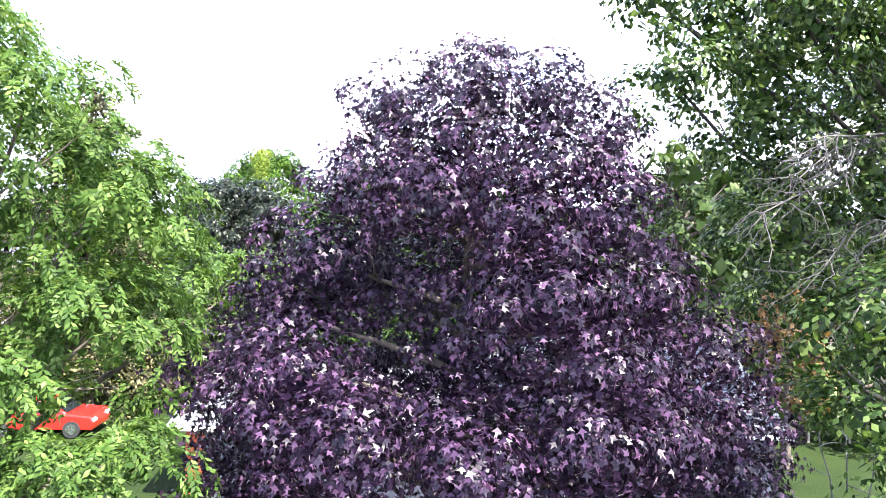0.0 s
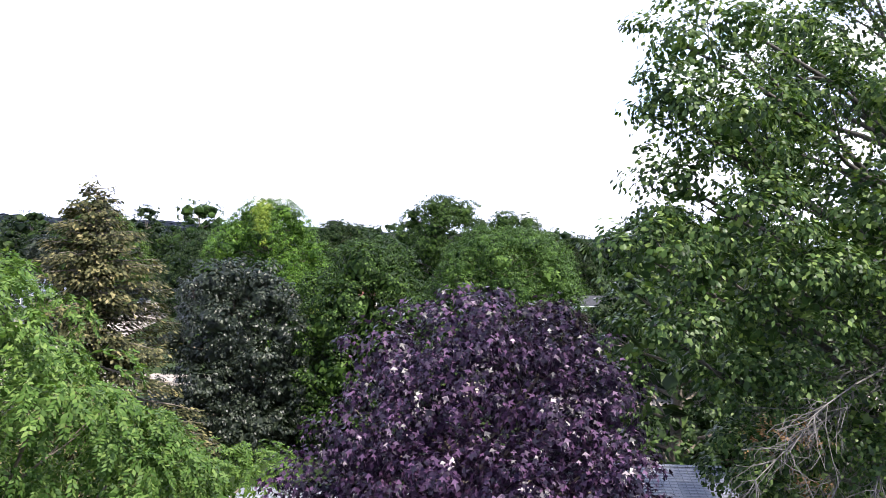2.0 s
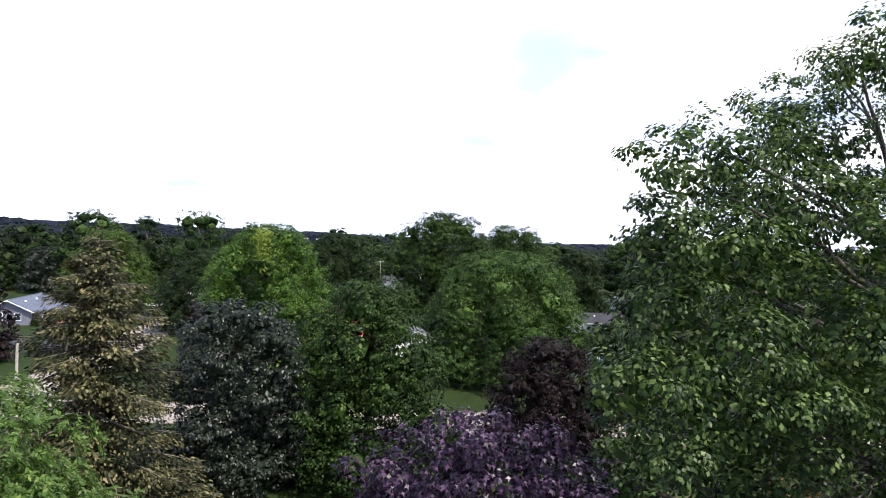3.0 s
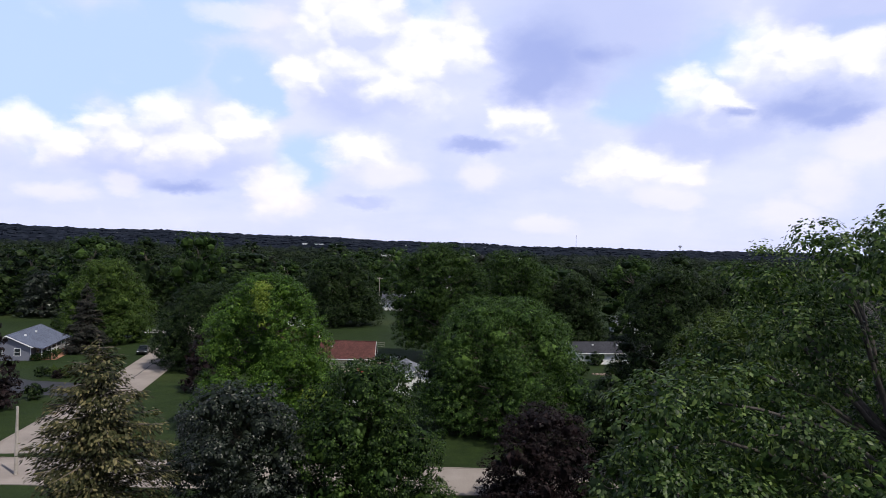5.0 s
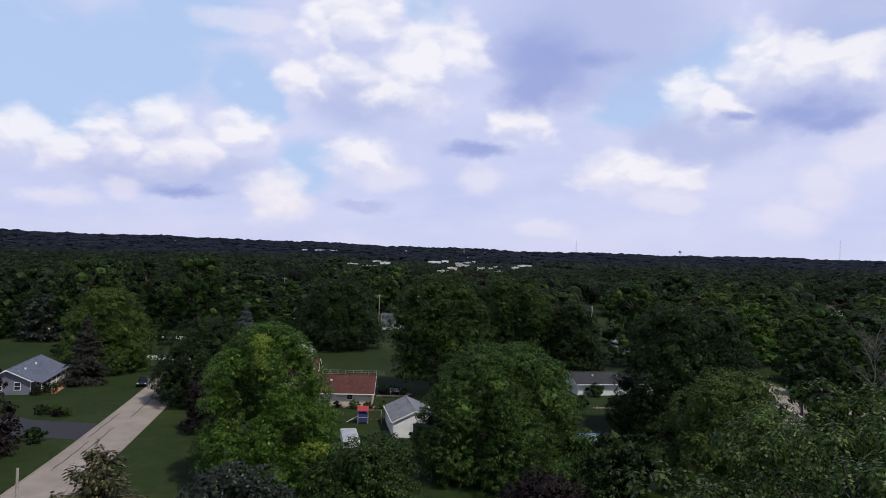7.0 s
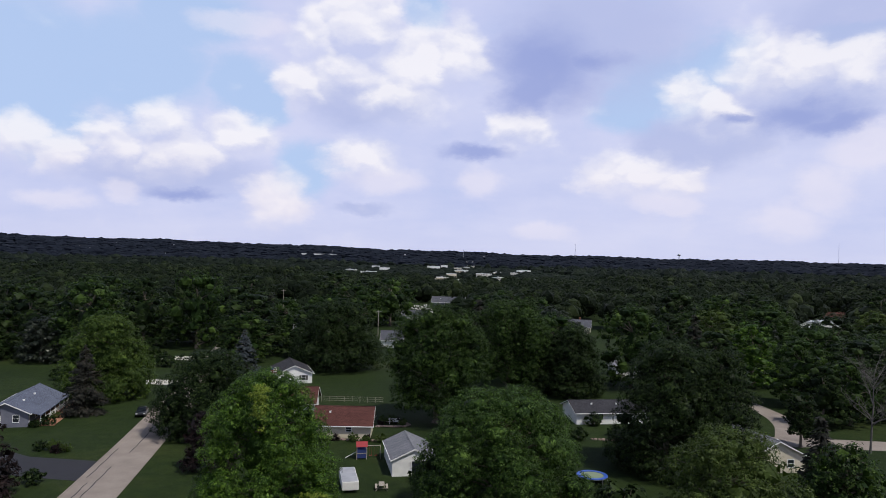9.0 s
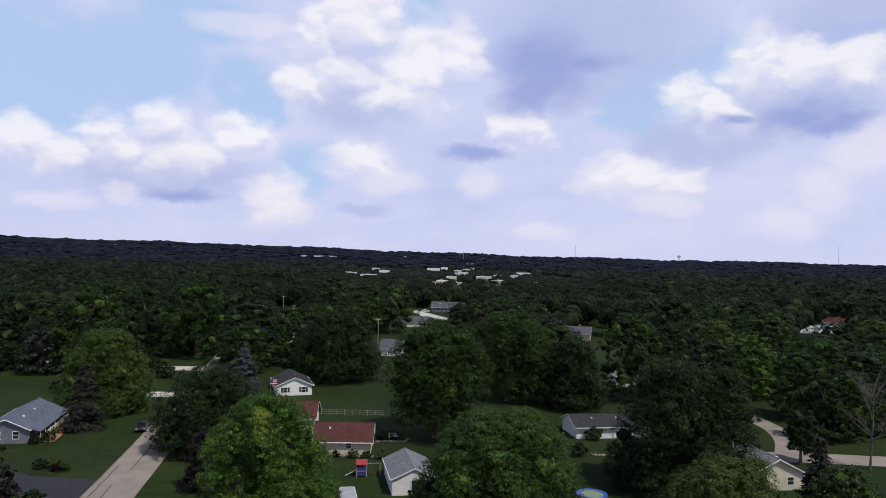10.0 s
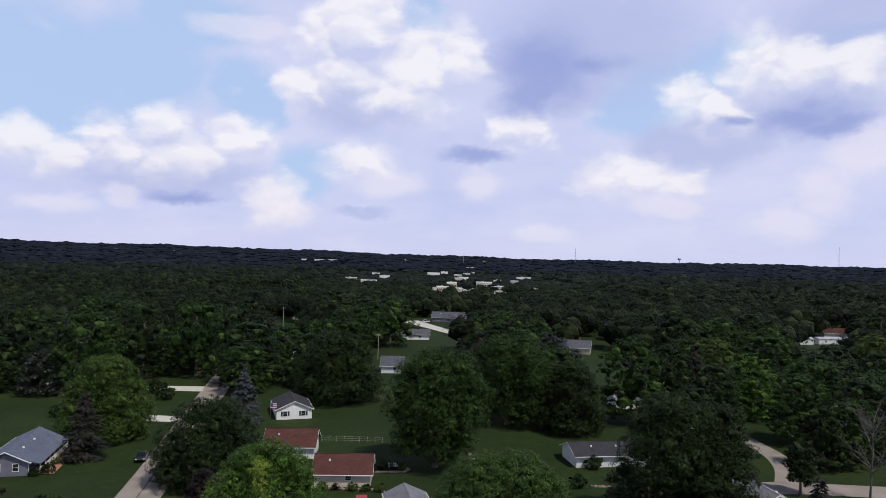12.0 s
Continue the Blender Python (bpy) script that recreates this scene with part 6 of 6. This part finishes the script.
RIGHT_ROWS = [(46.6, 168, 1, 8.6, 20.3), (79.6, 176, 6, 7.4, 16.2), (78.8, 151, 1, 6.8, 15.0), (86, 141, 0, 7.8, 16.5), (98, 151, 2, 9.0, 16.0), (112, 152, 0, 9.0, 16.0), (66, 166, 0, 7.2, 15.0), (61, 184, 3, 7.0, 17.0), (54, 146, 0, 6.2, 13.0), (72, 196, 7, 4.0, 16.0), (104, 134, 0, 7.0, 14.0), (93, 172, 2, 8.0, 16.0), (53, 124, 7, 3.4, 12.0), (74, 133, 0, 5.0, 12.0), (80, 134, 1, 5.5, 13.0), (50, 90, 7, 3.0, 11.0)]
for x, y, k, crown, top in LEFT_ROWS + MIDDLE_ROWS + RIGHT_ROWS:
    meshes, label, r = (NEAR_KINDS if y < 235 else FAR_KINDS)[k]
    high = 16.0 if k == 7 else SPECS[k][2]
    plant_tree("town_tree", meshes, x, y, label, "tree", "town trees", crown / r, rg.uniform(0, 360), (top / high) / (crown / r))
    spots.append((x, y, crown))
tries = 0
while len(spots) < 124 and tries < 12000:
    tries += 1
    y = 150 + 160 * rg.random() ** 0.8
    x = rg.uniform(-0.72, 0.74) * y
    k = int(rg.choice(8, p=[0.26, 0.2, 0.14, 0.18, 0.08, 0.07, 0.0, 0.07]))
    meshes, label, r = (NEAR_KINDS if y < 235 else FAR_KINDS)[k]
    s = rg.uniform(1.05, 1.5)
    if not open_ground(x, y, r * s) or any((x - a) ** 2 + (y - b) ** 2 < (0.72 * (r * s + c)) ** 2 for a, b, c in spots):
        continue
    spots.append((x, y, r * s))
    plant_tree("town_tree", meshes, x, y, label, "tree", "town trees", s, rg.uniform(0, 360), rg.uniform(0.72, 0.92))



def shop_ground(x, y):
    return any(a < x < b and c < y < d for a, b, c, d in ((-16, 90, 705, 1020), (-165, -65, 900, 1010), (120, 200, 1170, 1350), (-55, 25, 1330, 1515), (20, 70, 1090, 1265), (20, 120, 1560, 1715), (-560, -300, 2150, 2480), (40, 180, 1950, 2220)))


def far_woods(name, d0, d1, spacing, blades, label, mat, grow=1.0, lobes=1, blade=1.0):
    """Many crowns in one mesh, spaced wider with distance, each a clump of blades."""
    pos, nrm, tip, size, hearts = [np.zeros((0, 3))], [np.zeros((0, 3))], [np.zeros((0, 3))], [np.zeros(0)], []
    d = d0
    while d < d1:
        step = spacing * (d / d0) ** grow
        n = int(1.36 * d / step)
        for k in range(n):
            az = -0.68 + 1.36 * (k + rg.random()) / n
            dd = d + rg.uniform(-0.5, 0.5) * step
            x, y = dd * math.sin(az), dd * math.cos(az)
            if not open_ground(x, y, 5.0) or (shop_ground(x, y) and rg.random() < (0.82 if -16 < x < 90 else 0.55)):
                continue
            if rg.random() < 0.06:
                continue
            r = step * (rg.uniform(0.42, 0.66) if blades else rg.uniform(0.55, 0.8))
            top = min(rg.uniform(13, 20), r * 2.2) if dd < 900 else rg.uniform(9, 16) + 8 * rg.random() ** 4
            if abs(x - 10) < 190 and 560 < dd < 1650:
                top = rg.uniform(7, 10.5)
            base = np.array([x, y, ground_height(x, y)])
            a = rg.uniform(0, 6.28) + np.arange(lobes) * 2.4
            ring = 0.5 * r if lobes > 1 else 0.0
            off = np.stack([np.cos(a) * ring, np.sin(a) * ring, top * rg.uniform(0.34, 0.64, lobes)], 1)
            off[0] = (0, 0, top * (0.66 if lobes > 1 else 0.5))
            rl = r * (rg.uniform(0.46, 0.66, lobes) if lobes > 1 else np.ones(1))
            flat = np.full(lobes, 0.9) if lobes > 1 else np.array([top * 0.5 / r])
            fill = 0.68 if blades > 20 else 0.95
            hearts.append(np.concatenate([base + off, rl[:, None] * fill, rl[:, None] * fill, (rl * flat)[:, None] * fill], 1))
            if lobes > 1:
                hearts.append(np.array([[*base[:2], base[2] + top * 0.36, r * 0.62, r * 0.62, top * 0.36]]))
            if not blades:
                continue
            j = rg.integers(0, lobes, blades)
            u = rand_unit(blades, rg)
            u[:, 2] = np.abs(u[:, 2]) * 1.2 - 0.35
            u = unit(u)
            pos.append(base + off[j] + u * rl[j][:, None] * np.stack([np.ones(blades), np.ones(blades), flat[j]], 1) * rg.uniform(0.92, 1.12, (blades, 1)))
            nrm.append(u + np.array([0, 0, 0.2]) + rand_unit(blades, rg) * 0.3)
            tip.append(rand_unit(blades, rg) + np.array([0, 0, -0.4]))
            size.append(rg.uniform(0.7, 1.25, blades) * blade)
        d += step * 0.82
    me = crown_mesh(rg, name, np.concatenate(pos), np.concatenate(nrm), np.concatenate(tip), np.concatenate(size), SPRAY, mat, np.concatenate(hearts))
    return tagged(put(name, me), label, "woods", kind="stuff")


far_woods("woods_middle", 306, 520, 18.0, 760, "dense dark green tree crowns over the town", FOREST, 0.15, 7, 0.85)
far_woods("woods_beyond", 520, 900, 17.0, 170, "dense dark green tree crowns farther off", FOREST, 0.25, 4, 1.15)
# these last two woods have the distance haze mixed into their leaf colour
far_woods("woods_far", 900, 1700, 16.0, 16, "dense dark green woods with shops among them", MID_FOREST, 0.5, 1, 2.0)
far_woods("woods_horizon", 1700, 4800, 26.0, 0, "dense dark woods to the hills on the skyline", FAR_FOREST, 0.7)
